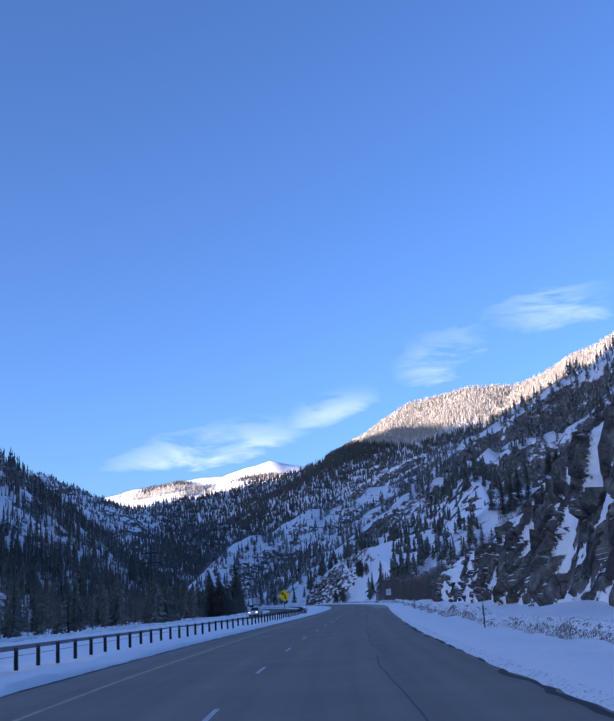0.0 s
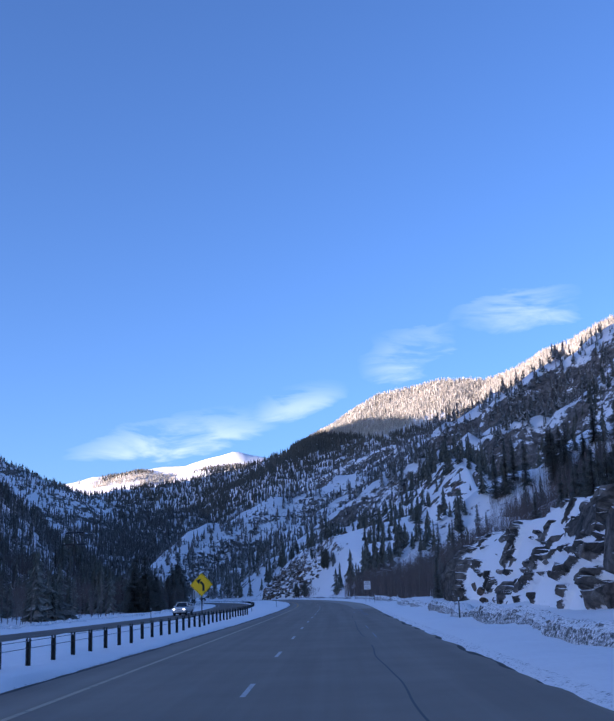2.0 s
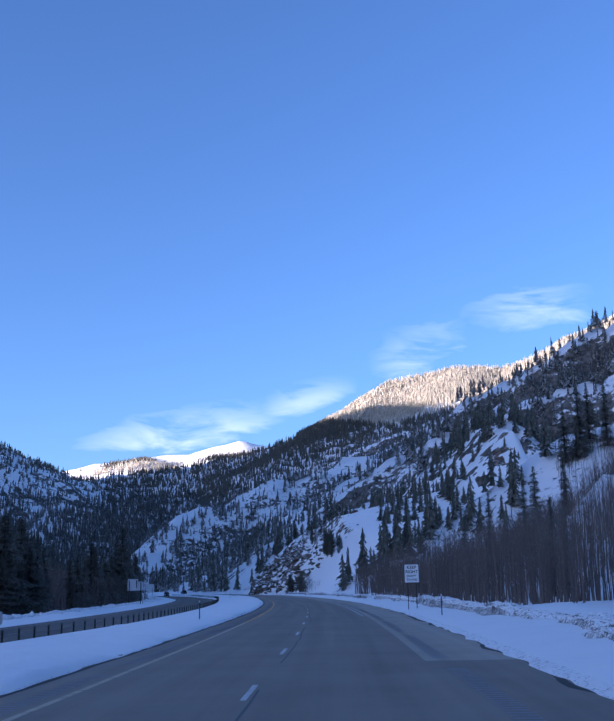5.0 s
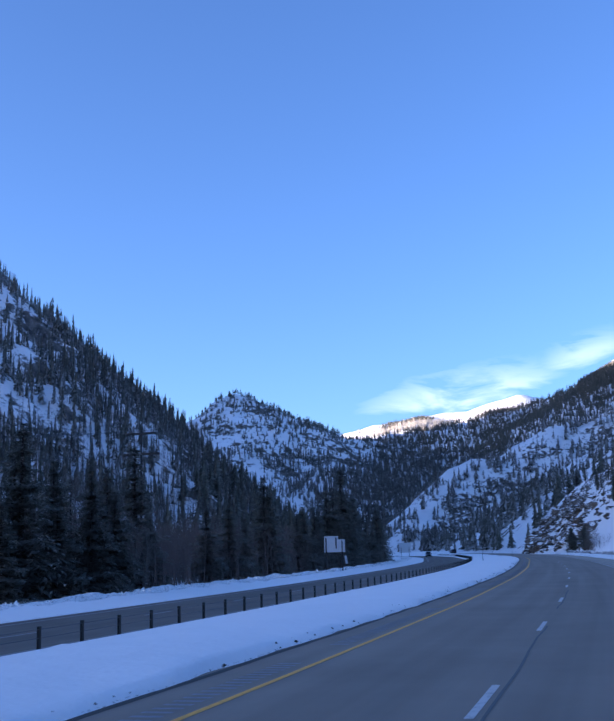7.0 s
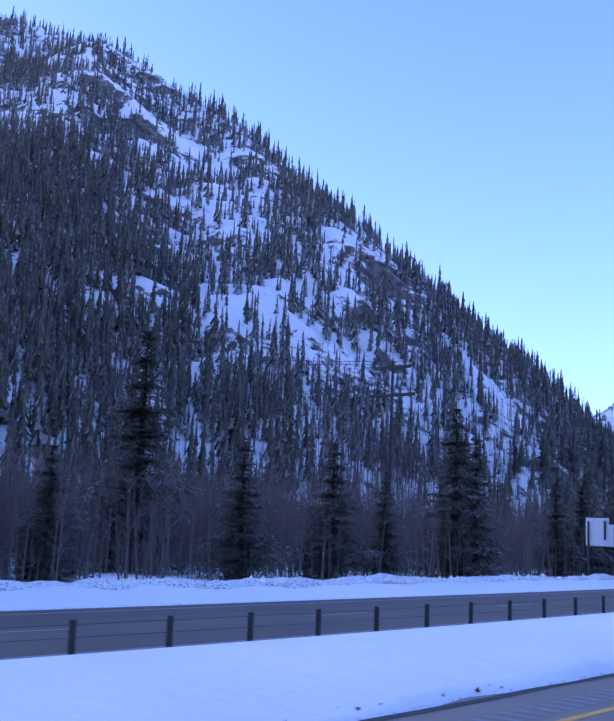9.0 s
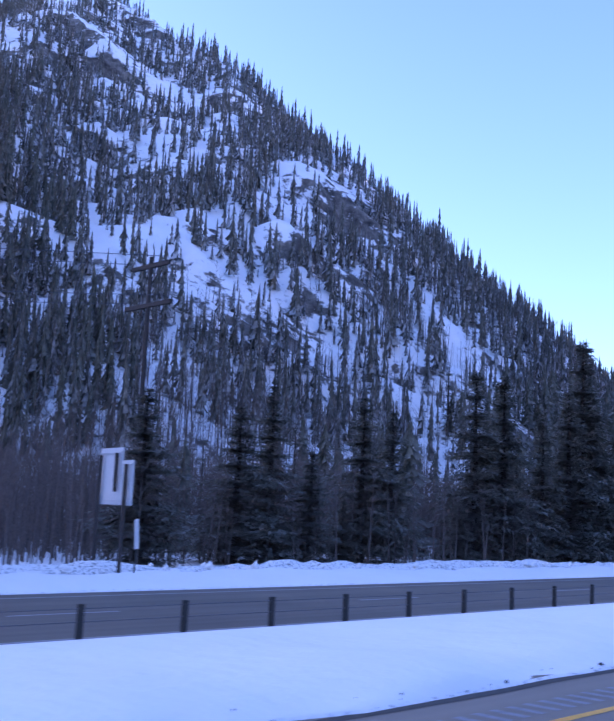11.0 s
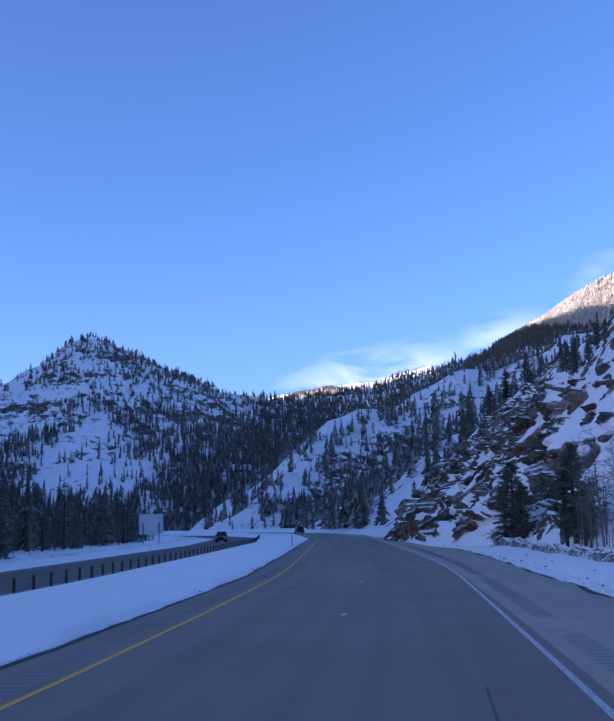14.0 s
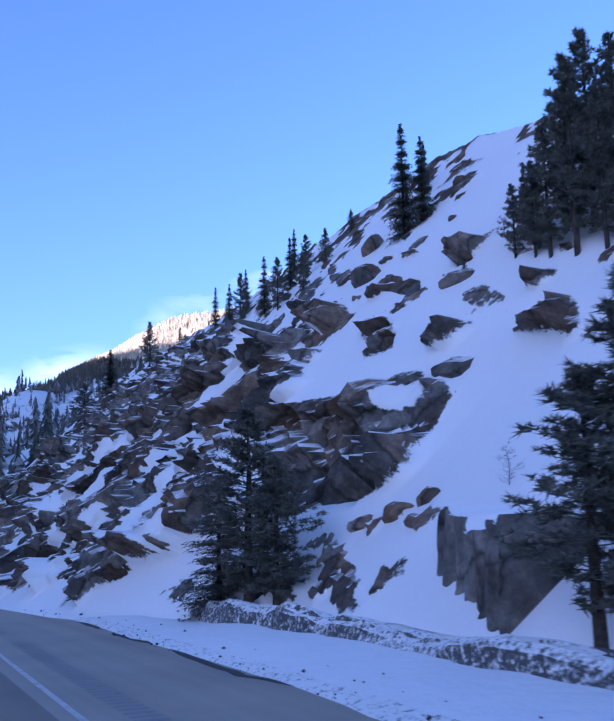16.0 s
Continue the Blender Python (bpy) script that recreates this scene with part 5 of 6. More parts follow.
SPRUCE_ROW = [(-27, 357, 9.2), (-27, 359.5, 8.6), (-27, 366, 4), (-28, 369, 12.5), (-27.5, 371.5, 12.4), (-27, 374, 3.7), (-28, 377, 10.4), (-28, 380.5, 12.4), (-29, 384.3, 17), (-29.5, 386.5, 13), (-29, 389.5, 11.4), (-30, 394, 10.5),
              (-30, 398, 12.3), (-30.5, 401.5, 13), (-31, 415, 8), (-31, 421.6, 7), (-32, 424.6, 6.4), (-35, 448, 13), (-36, 455, 12.8), (-38, 470, 10.9), (-27, 269, 10), (-28, 275, 11), (-28, 281, 10), (-34, 430, 9), (-34, 438, 8)]
# beside the rock slope and the aspen wood: x, y, height, pine or spruce
RIGHT_TREES = [(9.7, 451.4, 5.6, 1), (10.2, 450.4, 4.2, 1), (9.2, 453, 3.8, 0), (12.5, 437.3, 5.7, 1), (12.1, 438.2, 4.4, 1), (12.9, 436.6, 3.6, 1), (20.5, 466.4, 5.8, 0), (21.2, 465.8, 4.4, 0), (23.1, 469.9, 3.2, 0),
               (21.3, 451.9, 7.2, 1), (21.7, 450.9, 6.6, 1), (21.6, 448.9, 6.2, 0), (21.5, 446.7, 7.6, 1), (20.9, 452.9, 5.4, 1), (20.5, 454.9, 3.0, 0), (20.2, 453.6, 3.2, 1), (21.7, 445.8, 3.2, 1),
               (21.4, 443.2, 3.3, 1), (21.3, 448.8, 4.2, 1), (23.5, 449.5, 4.5, 1), (24.0, 445.0, 4.2, 1), (24.2, 440.6, 3.6, 0), (22.6, 453.4, 4.0, 1), (23.2, 438.4, 3.4, 1),
               (19.7, 454.3, 3.0, 1), (19.9, 453.3, 3.7, 1), (20.0, 452.5, 5.0, 1), (20.6, 450.2, 5.6, 1), (20.3, 451.4, 7.1, 1), (17.1, 491.6, 3.6, 0), (17.2, 488.2, 3.9, 1), (17.2, 481.2, 4.1, 0), (17.2, 477.9, 3.6, 1), (18.1, 475.7, 2.7, 1),
               (23.0, 481.7, 1.8, 1), (18.8, 481.1, 3.8, 0), (19.4, 479.6, 3.2, 1), (20.0, 477.6, 2.7, 1), (20.4, 486, 3.6, 0), (18.6, 493, 3.4, 0), (18, 502, 3.6, 0), 
               (18.8, 456.5, 0.8, 1), (15, 522, 5, 1), (12.5, 540, 5.5, 0), (10, 548, 6, 1), (20, 536, 6, 0), (24, 545, 6, 0), (17, 552, 6, 0),
               (24, 202, 4.6, 0), (25.4, 206, 3.4, 0), (33, 189, 4.2, 0), (75.5, 390, 11, 0), (79, 389, 13, 0), (86, 390, 12, 0), (83, 394, 11, 0), (31, 243, 6.4, 0), (33, 246, 5, 0), (38, 181, 7.5, 0), (40, 178, 6, 0), (60, 262, 9, 0), (63, 268, 8, 0), (66, 264, 9.5, 0), (57, 272, 7, 0),
               (48, 322, 8, 0), (51, 326, 9, 0), (54, 318, 8, 0), (70, 330, 9, 0), (76, 336, 8.5, 0), (62, 345, 8, 0), (45, 362, 7, 0), (52, 370, 8, 0), (90, 350, 9, 0), (84, 372, 8, 0), (97, 366, 9, 0)]


def build_near_trees():
    spruces = [conifer("spruce_tree", 40 + i, 10.0, 1.6 + 0.2 * (i % 3), 980, "tall dark spruce with snow-dusted drooping boughs", open_crown=0.03) for i in range(5)]
    pines = [conifer("pine_tree", 60 + i, 10.0, 2.1, 150, "bushy dark pine with open lower trunk", "pine", 0.16, -0.12) for i in range(4)]
    rng = random.Random(5)
    for i, (x, y, h) in enumerate(LEFT_TREES + SPRUCE_ROW):
        put(spruces[i % 5], x, y, -0.5, i * 1.3, h / 10.0, h / 10.0 * (1.25 if h > 8 else 1.5))
    # left wood behind the opposite road
    thin = [conifer("spruce_tree", 80 + i, 10.0, 1.7 + 0.2 * (i % 3), 170, "dark spruce in the wood behind the opposite road") for i in range(4)]
    n, deep = 0, []
    while n < 540:
        s = rng.uniform(s_at(40), s_at(620)) if n < 380 else rng.uniform(s_at(392), s_at(560))
        x, y = lane(s, -(39 + 42 * rng.random() ** 1.1) - float(opp_shift(s)))
        if vnoise(np.array([x / 14.0]), np.array([y / 14.0]), 0.0, 77)[0] < -0.2 or (295 < y < 350 and x > -52):
            continue
        z = max(-0.5, float(h_left(np.array([x]), np.array([y]))[0]))
        n += 1
        h = rng.uniform(5, 11)
        if n > 120:
            deep.append((float(x), float(y), z))
            continue
        put(thin[n % 4], float(x), float(y), z, rng.uniform(0, 6.28), h / 10, h / 10 * rng.uniform(0.95, 1.3))
    spruces_all = spruces + thin
    for i, (x, y, h, kind) in enumerate(RIGHT_TREES):
        src = pines[i % 4] if kind else spruces[i % 5]
        z = max(0.45, float(slope_base(np.array([x]), np.array([y]))[0]))
        if y < 400:
            h *= 1.45
        put(src, x, y, z - 0.1, x * 1.7, h / 10, h / 10 * (1.4 if x < 14 else 0.85 if kind else 0.7))
    # dark stands on the mountainside behind the outcrop
    for n in range(56):
        if n < 34:
            y = rng.uniform(192, 262)
            x = 0.35 * y - 27 + rng.uniform(0, 14)
        else:
            x, y = rng.uniform(92, 128), rng.uniform(376, 402)
        z = float(slope_base(np.array([x]), np.array([y]))[0])
        h = rng.uniform(11, 16)
        put(spruces[n % 5], x, y, z - 0.2, rng.uniform(0, 6.28), h / 10, h / 10 * rng.uniform(0.9, 1.2))
    # and one on the brow above the rock slope
    brow = []
    for n in range(60):
        x, y = rng.uniform(48, 84), rng.uniform(462, 545)
        brow.append((x, y, float(slope_base(np.array([x]), np.array([y]))[0])))
    for n in range(46):
        x, y = rng.uniform(36, 62), rng.uniform(412, 500)
        brow.append((x, y, float(slope_base(np.array([x]), np.array([y]))[0])))
    grow("forest_brow", "dark conifers crowding the brow above the rock slope", np.array(brow), 4, 8.5, 0.2, WOOD_FIRS, M_NEEDLES, 85)
    grow("forest_roadside", "dense dark spruce wood behind the opposite road", np.array(deep), 5.5, 11.5, 0.21, WOOD_FIRS, M_NEEDLES, 86)
    for t in spruces_all + pines:
        for o in t.children_recursive:
            bpy.data.objects.remove(o)
        bpy.data.objects.remove(t)


build_near_trees()


def bare_tree_bm(seed, h, branches):
    rng = random.Random(seed)
    bend = [rng.uniform(-0.25, 0.25) for _ in range(4)]
    pts = [(0, 0, -0.3), (bend[0] * 0.4, bend[1] * 0.4, h * 0.33), (bend[0], bend[1], h * 0.66), (bend[2], bend[3], h)]
    bm = tube_bm(pts, [0.085, 0.065, 0.04, 0.01], 6)

    def limb(p, d, length, r, depth):
        pts2 = [p]
        for q in range(3):
            d = (d + Vector((rng.uniform(-0.35, 0.35), rng.uniform(-0.35, 0.35), rng.uniform(-0.12, 0.3)))).normalized()
            pts2.append(pts2[-1] + d * length / 3)
        tube_bm(pts2, [r, r * 0.75, r * 0.5, r * 0.2], 3, bm)
        if depth:
            for _ in range(4):
                k = rng.uniform(0.6, 2.95)
                j = min(2, int(k))
                nd = (d * 0.5 + Vector((rng.uniform(-1, 1), rng.uniform(-1, 1), rng.uniform(-0.35, 0.6)))).normalized()
                limb(pts2[j].lerp(pts2[j + 1], k - j), nd, length * rng.uniform(0.3, 0.6), max(0.005, r * 0.5), depth - 1)

    for i in range(branches):
        t = 0.34 + 0.64 * (i + rng.random()) / branches
        k = t * 3
        j = min(2, int(k))
        p = Vector(pts[j]).lerp(Vector(pts[j + 1]), k - j)
        a = rng.uniform(0, 6.283)
        limb(p, Vector((math.cos(a), math.sin(a), rng.uniform(-0.1, 0.5))).normalized(), h * rng.uniform(0.1, 0.26) * (1.15 - 0.7 * abs(t - 0.6)), 0.024, 2)
    return bm


def sapling(rng):
    """A thin bare stem with a few twigs, height 1."""
    vs, fs = [], []

    def blade(p, e, r):
        d = (Vector(e) - Vector(p)).normalized()
        a = d.orthogonal().normalized()
        b = d.cross(a)
        c = len(vs)
        for k in range(3):
            w = math.cos(2.094 * k) * a + math.sin(2.094 * k) * b
            vs.append(tuple(Vector(p) + r * w))
        vs.append(e)
        fs.extend([(c, c + 1, c + 3), (c + 1, c + 2, c + 3), (c + 2, c, c + 3)])

    top = (rng.uniform(-0.08, 0.08), rng.uniform(-0.08, 0.08), 1.0)
    blade((0, 0, 0), top, 0.009)
    for _ in range(7):
        t = rng.uniform(0.25, 0.9)
        p = (top[0] * t, top[1] * t, t)
        a, l = rng.uniform(0, 6.28), rng.uniform(0.12, 0.3) * (1.2 - t)
        blade(p, (p[0] + l * math.cos(a), p[1] + l * math.sin(a), p[2] + l * rng.uniform(0.7, 1.6)), 0.0032)
    return np.array(vs), np.array(fs)


def build_aspens():
    kinds = []
    for i in range(5):
        e = tagged(empty("aspen_tree", 0, 0, -60), "leafless aspen with a pale thin trunk", "bare tree", "bare aspens")
        part("trunk", bare_tree_bm(90 + i, 6.5 + 0.5 * i, 24), M_ASPEN if i % 2 else M_TWIG, e)
        kinds.append(e)
    rng = random.Random(11)

    def ground_z(x, y):
        return max(0.5, float(slope_base(np.array([x]), np.array([y]))[0]))

    for n in range(170):
        y = rng.uniform(205, 330)
        x = 22.5 + 22 * rng.random() + max(0, (240 - y) * 0.06)
        put(kinds[n % 5], x, y, ground_z(x, y) - 0.1, rng.uniform(0, 6.28), rng.uniform(0.6, 0.95))
    for x, y, sc in ((13.0, 433.9, 0.72), (13.4, 431.9, 0.66), (14.0, 428, 0.5), (12.3, 436, 0.5), (12.4, 433.4, 0.5), (12.2, 432.7, 0.8), (13.4, 432.4, 0.6), (12, 433.9, 0.55), (11.8, 434.8, 0.6), (12.8, 430.5, 0.4), (12.1, 425.4, 0.5), (10.9, 431.6, 0.3),
                     (11.4, 437.3, 0.16), (12.2, 441.1, 0.2), (13, 445, 0.2), (9.2, 455, 0.2), (10.9, 435.2, 0.2), (11.2, 433.6, 0.4), (12.6, 434.9, 0.45), (11.6, 432.2, 0.4)):
        put(kinds[int(x * 5) % 5], x + 1.2, y, ground_z(x + 1.2, y) - 0.15, x * 3, sc)
    for n in range(60):
        s = rng.uniform(s_at(120), s_at(520))
        x, y = lane(s, -(33.5 + 16 * rng.random()) - float(opp_shift(s)))
        put(kinds[n % 5], float(x), float(y), -0.5, rng.uniform(0, 6.28), rng.uniform(0.35, 0.8))
    for t in kinds:
        for o in t.children_recursive:
            bpy.data.objects.remove(o)
        bpy.data.objects.remove(t)
    r2 = random.Random(3)
    stems = [sapling(r2) for _ in range(8)]
    g = np.random.default_rng(41)
    y = g.uniform(423, 434.5, 80)
    x = np.interp(y, _foot[:, 0], _foot[:, 1]) - 1.6 + 4.6 * g.random(80)
    h = g.uniform(0.8, 2.6, 80)
    tagged(forest("bare_saplings", "thin leafless saplings at the foot of the slope", np.stack([x, y, np.maximum(0.5, slope_base(x, y))], -1), h, h * 1.2, stems, M_TWIG, 44), category="thicket")
    y = g.uniform(195, 372, 8000)
    x = 21.5 + 62 * g.random(8000) ** 1.2
    z = np.maximum(0.5, slope_base(x, y))
    keep = (vnoise(x / 12, y / 12, 0.0, 61) > -0.45) & (y < 372 - np.clip(48 - x, 0, 40) * 0.5) & ((y > 215) | (x > 33))
    pts = np.stack([x, y, z], -1)[keep]
    h = g.uniform(4.0, 8.0, len(pts))
    tagged(forest("bare_thicket", "dense brown thicket of leafless young aspens", pts, h, h, stems, M_TWIG, 42), category="thicket")
    y = g.uniform(272, 398, 5200)
    x = 52 + 66 * g.random(5200)
    keep = (vnoise(x / 12, y / 12, 0.0, 64) > -0.5) & (x > 52 + (y - 272) * 0.18)
    h = g.uniform(4.5, 9.0, 5200)[keep]
    tagged(forest("bare_thicket", "dense brown thicket of leafless young aspens", np.stack([x, y, slope_base(x, y)], -1)[keep], h, h, stems, M_TWIG, 47), category="thicket")
    s = g.uniform(s_at(285), s_at(375), 3200)
    x, y = lane(s, -(33.5 + 24 * g.random(3200)) - opp_shift(s))
    h = g.uniform(1.5, 6.2, 3200)
    tagged(forest("roadside_brush", "grey-brown leafless brush beside the opposite road", np.stack([x, y, np.full(3200, -0.4)], -1), h, h * 1.1, stems, M_TWIG, 45), category="brush")
    s = g.uniform(s_at(285), s_at(405), 4600)
    x, y = lane(s, -(42 + 48 * g.random(4600)))
    h = g.uniform(4.5, 8.5, 4600)
    tagged(forest("aspen_thicket", "purple-brown thicket of leafless aspens at the foot of the mountain", np.stack([x, y, np.maximum(-0.5, h_left(x, y))], -1), h, h, stems, M_TWIG, 46), category="thicket")
    s = g.uniform(s_at(60), s_at(640), 9500)
    o = -(38 + 75 * g.random(9500) ** 1.1) - opp_shift(s)
    x, y = lane(s, o)
    z = np.maximum(-0.5, h_left(x, y))
    keep = (vnoise(x / 16, y / 16, 0.0, 63) > -0.4) & ((y > 275) | (g.random(9500) < 0.25))
    pts = np.stack([x, y, z], -1)[keep]
    h = g.uniform(3.5, 8.5, len(pts))
    tagged(forest("bare_brush", "brown leafless brush among the roadside spruces", pts, h, h, stems, M_TWIG, 43), category="brush")


build_aspens()


def boulder_mesh(seed):
    rng = random.Random(seed)
    bm = bmesh.new()
    bmesh.ops.create_icosphere(bm, subdivisions=3, radius=1.0)
    planes = [(Vector((rng.gauss(0, 1), rng.gauss(0, 1), rng.gauss(0, 1))).normalized(), rng.uniform(0.55, 0.85)) for _ in range(9)]
    for v in bm.verts:
        for n, d in planes:
            k = v.co.dot(n)
            if k > d:
                v.co -= n * (k - d)
        v.co *= 1 + 0.09 * noise.noise(v.co * 3 + Vector((seed, 0, 0)))
    me = bpy.data.meshes.new("boulder")
    bm.to_mesh(me)
    bm.free()
    me.materials.append(M_SLAB)
    la = me.attributes.new("rock", "FLOAT", "POINT")
    la.data.foreach_set("value", np.ones(len(me.vertices), np.float32))
    return me


def build_boulders():
    kinds = [boulder_mesh(i) for i in range(6)]
    rng = random.Random(17)
    spots = [(18.6, 456.4, 0.7), (18.3, 465, 0.9), (20, 469, 0.8), (13.3, 444.6, 0.7), (13.1, 449, 0.5), (12.6, 450.4, 0.45), (13.6, 448.2, 0.35), (16.4, 452.4, 0.7),
             (31, 479, 1.3), (29.6, 482, 1.0), (30, 486, 1.2)]
    for _ in range(22):
        y = rng.uniform(452, 500)
        f = float(np.interp(y, _foot[:, 0], _foot[:, 1]))
        spots.append((f + rng.uniform(2, 24), y, 0.15 + 0.5 * rng.random() ** 2))
    # a tumble of blocks on the snow of the outcrop: x, y, size, height of the snow there
    tumble = [(21.4, 160.2, 0.8, 2.0), (21.7, 162.3, 0.5, 2.4), (21.2, 158.4, 0.6, 1.6), (22.1, 161, 0.45, 3.2), (20.8, 161.8, 0.5, 0.9), (22.6, 160.4, 0.35, 4.0), (22.4, 163.5, 0.3, 3.8), (20.7, 155.5, 0.35, 0.7), (22.2, 154, 0.3, 3.2)]
    for i, (x, y, r, *up) in enumerate(spots + tumble):
        ob = new("boulder", kinds[i % 6])
        z = (up[0] + 0.15 if up else float(slope_base(np.array([x]), np.array([y]))[0]) + 0.25) - 0.3 * r
        ob.matrix_world = Matrix.Translation((x, y, z)) @ Euler((rng.uniform(-0.4, 0.4), -0.6, rng.uniform(0, 6))).to_matrix().to_4x4() @ Matrix.Diagonal((r, r * rng.uniform(1.0, 1.7), r * rng.uniform(0.6, 0.9), 1))
        tagged(ob, "granite boulder half buried in the snowy slope", "boulder", "boulders on the slope")


build_boulders()


# barriers, signs, posts
def build_barrier(s0, s1, o, z, gap, tall, shift, stout, label):
    n = int((s1 - s0) / gap)
    x0, y0 = lane(s0, o)
    e = tagged(empty("cable_barrier", float(x0), float(y0), z), label, "cable barrier")
    inv = e.matrix_world.inverted()
    bm = box_bm(-0.07, -0.025, -0.05, 0.05, -0.5, tall, 0.008)
    box_bm(0.025, 0.07, -0.05, 0.05, -0.5, tall, 0.008, bm)
    box_bm(-0.026, 0.026, 0.02, 0.044, -0.5, tall - 0.1, 0.0, bm)
    for v in bm.verts:
        v.co.x *= stout
    proto = part("post", bm, M_POST, e)
    me = proto.data
    tops = []
    for i in range(n + 1):
        s = s0 + i * gap
        x, y = lane(s, o - (0.97 * float(opp_shift(s)) if shift else -float(along_y(s, [30, 60, 80, 95, 120], [-2.9, -1.9, -0.9, -0.1, 0.3]))))
        p = proto if i == 0 else new("post", me)
        p.parent = e
        tilt = 0.03 * vnoise(np.array([i * 1.7]), np.array([0.3]), 0.0, 5)[0]
        p.matrix_local = inv @ (Matrix.Translation((float(x), float(y), z)) @ Matrix.Rotation(tilt, 4, "X"))
        tops.append((float(x), float(y)))
    for hz in (tall - 0.08, tall - 0.3):
        pts = [inv @ Vector((x, y, z + hz)) for x, y in tops]
        part("cable", tube_bm(pts, [0.012] * len(pts), 4), M_CABLE, e)
    return e


build_barrier(s_at(-15), s_at(167), -9.1, 0.15, 2.4, 0.85, False, 1.0, "steel cable barrier with dark posts in the snowy median")
build_barrier(s_at(176), s_at(600), -14.6, -0.28, 2.3, 0.62, True, 0.6, "low steel cable barrier half buried beside the opposite road")


def post_bm(h, w=0.05):
    return box_bm(-w / 2, w / 2, -w / 2, w / 2, -0.6, h, 0.006)


def plate_bm(w, h, thick=0.02, radius=0.06, diamond=False):
    bm = bmesh.new()
    pts = []
    for cx, cz, a0 in ((w / 2 - radius, h / 2 - radius, 0), (-w / 2 + radius, h / 2 - radius, 90), (-w / 2 + radius, -h / 2 + radius, 180), (w / 2 - radius, -h / 2 + radius, 270)):
        for k in range(5):
            a = radians(a0 + k * 22.5)
            pts.append((cx + radius * math.cos(a), cz + radius * math.sin(a)))
    front = [bm.verts.new((x, -thick / 2, z)) for x, z in pts]
    back = [bm.verts.new((x, thick / 2, z)) for x, z in pts]
    bm.faces.new(front)
    bm.faces.new(back[::-1])
    n = len(pts)
    for i in range(n):
        bm.faces.new((front[i], back[i], back[(i + 1) % n], front[(i + 1) % n]))
    if diamond:
        bmesh.ops.rotate(bm, verts=bm.verts, cent=(0, 0, 0), matrix=Matrix.Rotation(radians(45), 3, "Y"))
    bmesh.ops.recalc_face_normals(bm, faces=bm.faces)
    return bm


def polygon_bm(pts, y0, y1):
    bm = bmesh.new()
    f = [bm.verts.new((x, y0, z)) for x, z in pts]
    b = [bm.verts.new((x, y1, z)) for x, z in pts]
    bm.faces.new(f)
    bm.faces.new(b[::-1])
    n = len(pts)
    for i in range(n):
        bm.faces.new((f[i], b[i], b[(i + 1) % n], f[(i + 1) % n]))
    bmesh.ops.recalc_face_normals(bm, faces=bm.faces)
    bmesh.ops.triangulate(bm, faces=[q for q in bm.faces if len(q.verts) > 4])
    return bm


def lettering(text, size, x, y, z, parent, mat):
    cu = bpy.data.curves.new("lettering", "FONT")
    cu.body, cu.size, cu.align_x, cu.align_y, cu.extrude, cu.offset = text, size, "CENTER", "CENTER", 0.002, 0.012 * size
    tmp = bpy.data.objects.new("lettering", cu)
    scene.collection.objects.link(tmp)
    me = bpy.data.meshes.new_from_object(tmp)
    bpy.data.objects.remove(tmp)
    me.materials.clear()
    me.materials.append(mat)
    ob = new("lettering", me)
    ob.parent = parent
    ob.matrix_local = pose(x, y, z, 90, 0, 0)
    return ob


def build_curve_sign(x, y, z, rz):
    e = tagged(empty("curve_warning_sign", x, y, 0, rz), "yellow diamond warning sign with a black curve arrow", "road sign")
    part("post", post_bm(z + 0.5, 0.07), M_WOODPOST, e)
    p = part("panel", plate_bm(1.22, 1.22, 0.02, 0.07, True), M_SIGN_Y, e)
    p.location = (0, -0.06, z)
    rim = bmesh.new()
    for r0, r1 in ((0.80, 0.775),):
        q = [rim.verts.new((r0 * math.cos(a), 0, r0 * math.sin(a))) for a in (0, math.pi / 2, math.pi, 1.5 * math.pi)]
        w = [rim.verts.new((r1 * math.cos(a), 0, r1 * math.sin(a))) for a in (0, math.pi / 2, math.pi, 1.5 * math.pi)]
        for i in range(4):
            rim.faces.new((q[i], q[(i + 1) % 4], w[(i + 1) % 4], w[i]))
    b = part("border", rim, M_BLACK, p)
    b.location = (0, -0.014, 0)
    # arrow: shaft that bends to the left
    mid = [(0.14, -0.46), (0.15, -0.2), (0.12, 0.0), (0.02, 0.13), (-0.1, 0.2)]
    wid = 0.085
    left, right = [], []
    for i, (px, pz) in enumerate(mid):
        a, c = mid[max(i - 1, 0)], mid[min(i + 1, len(mid) - 1)]
        d = Vector((c[0] - a[0], c[1] - a[1])).normalized()
        left.append((px - d.y * wid, pz + d.x * wid))
        right.append((px + d.y * wid, pz - d.x * wid))
    bm = polygon_bm(left + right[::-1], -0.004, 0.0)
    ar = part("arrow_shaft", bm, M_BLACK, p)
    ar.location = (0, -0.013, 0)
    hd = part("arrow_head", polygon_bm([(-0.4, 0.33), (-0.02, 0.45), (-0.2, 0.02)], -0.004, 0.0), M_BLACK, p)
    hd.location = (0, -0.014, 0)


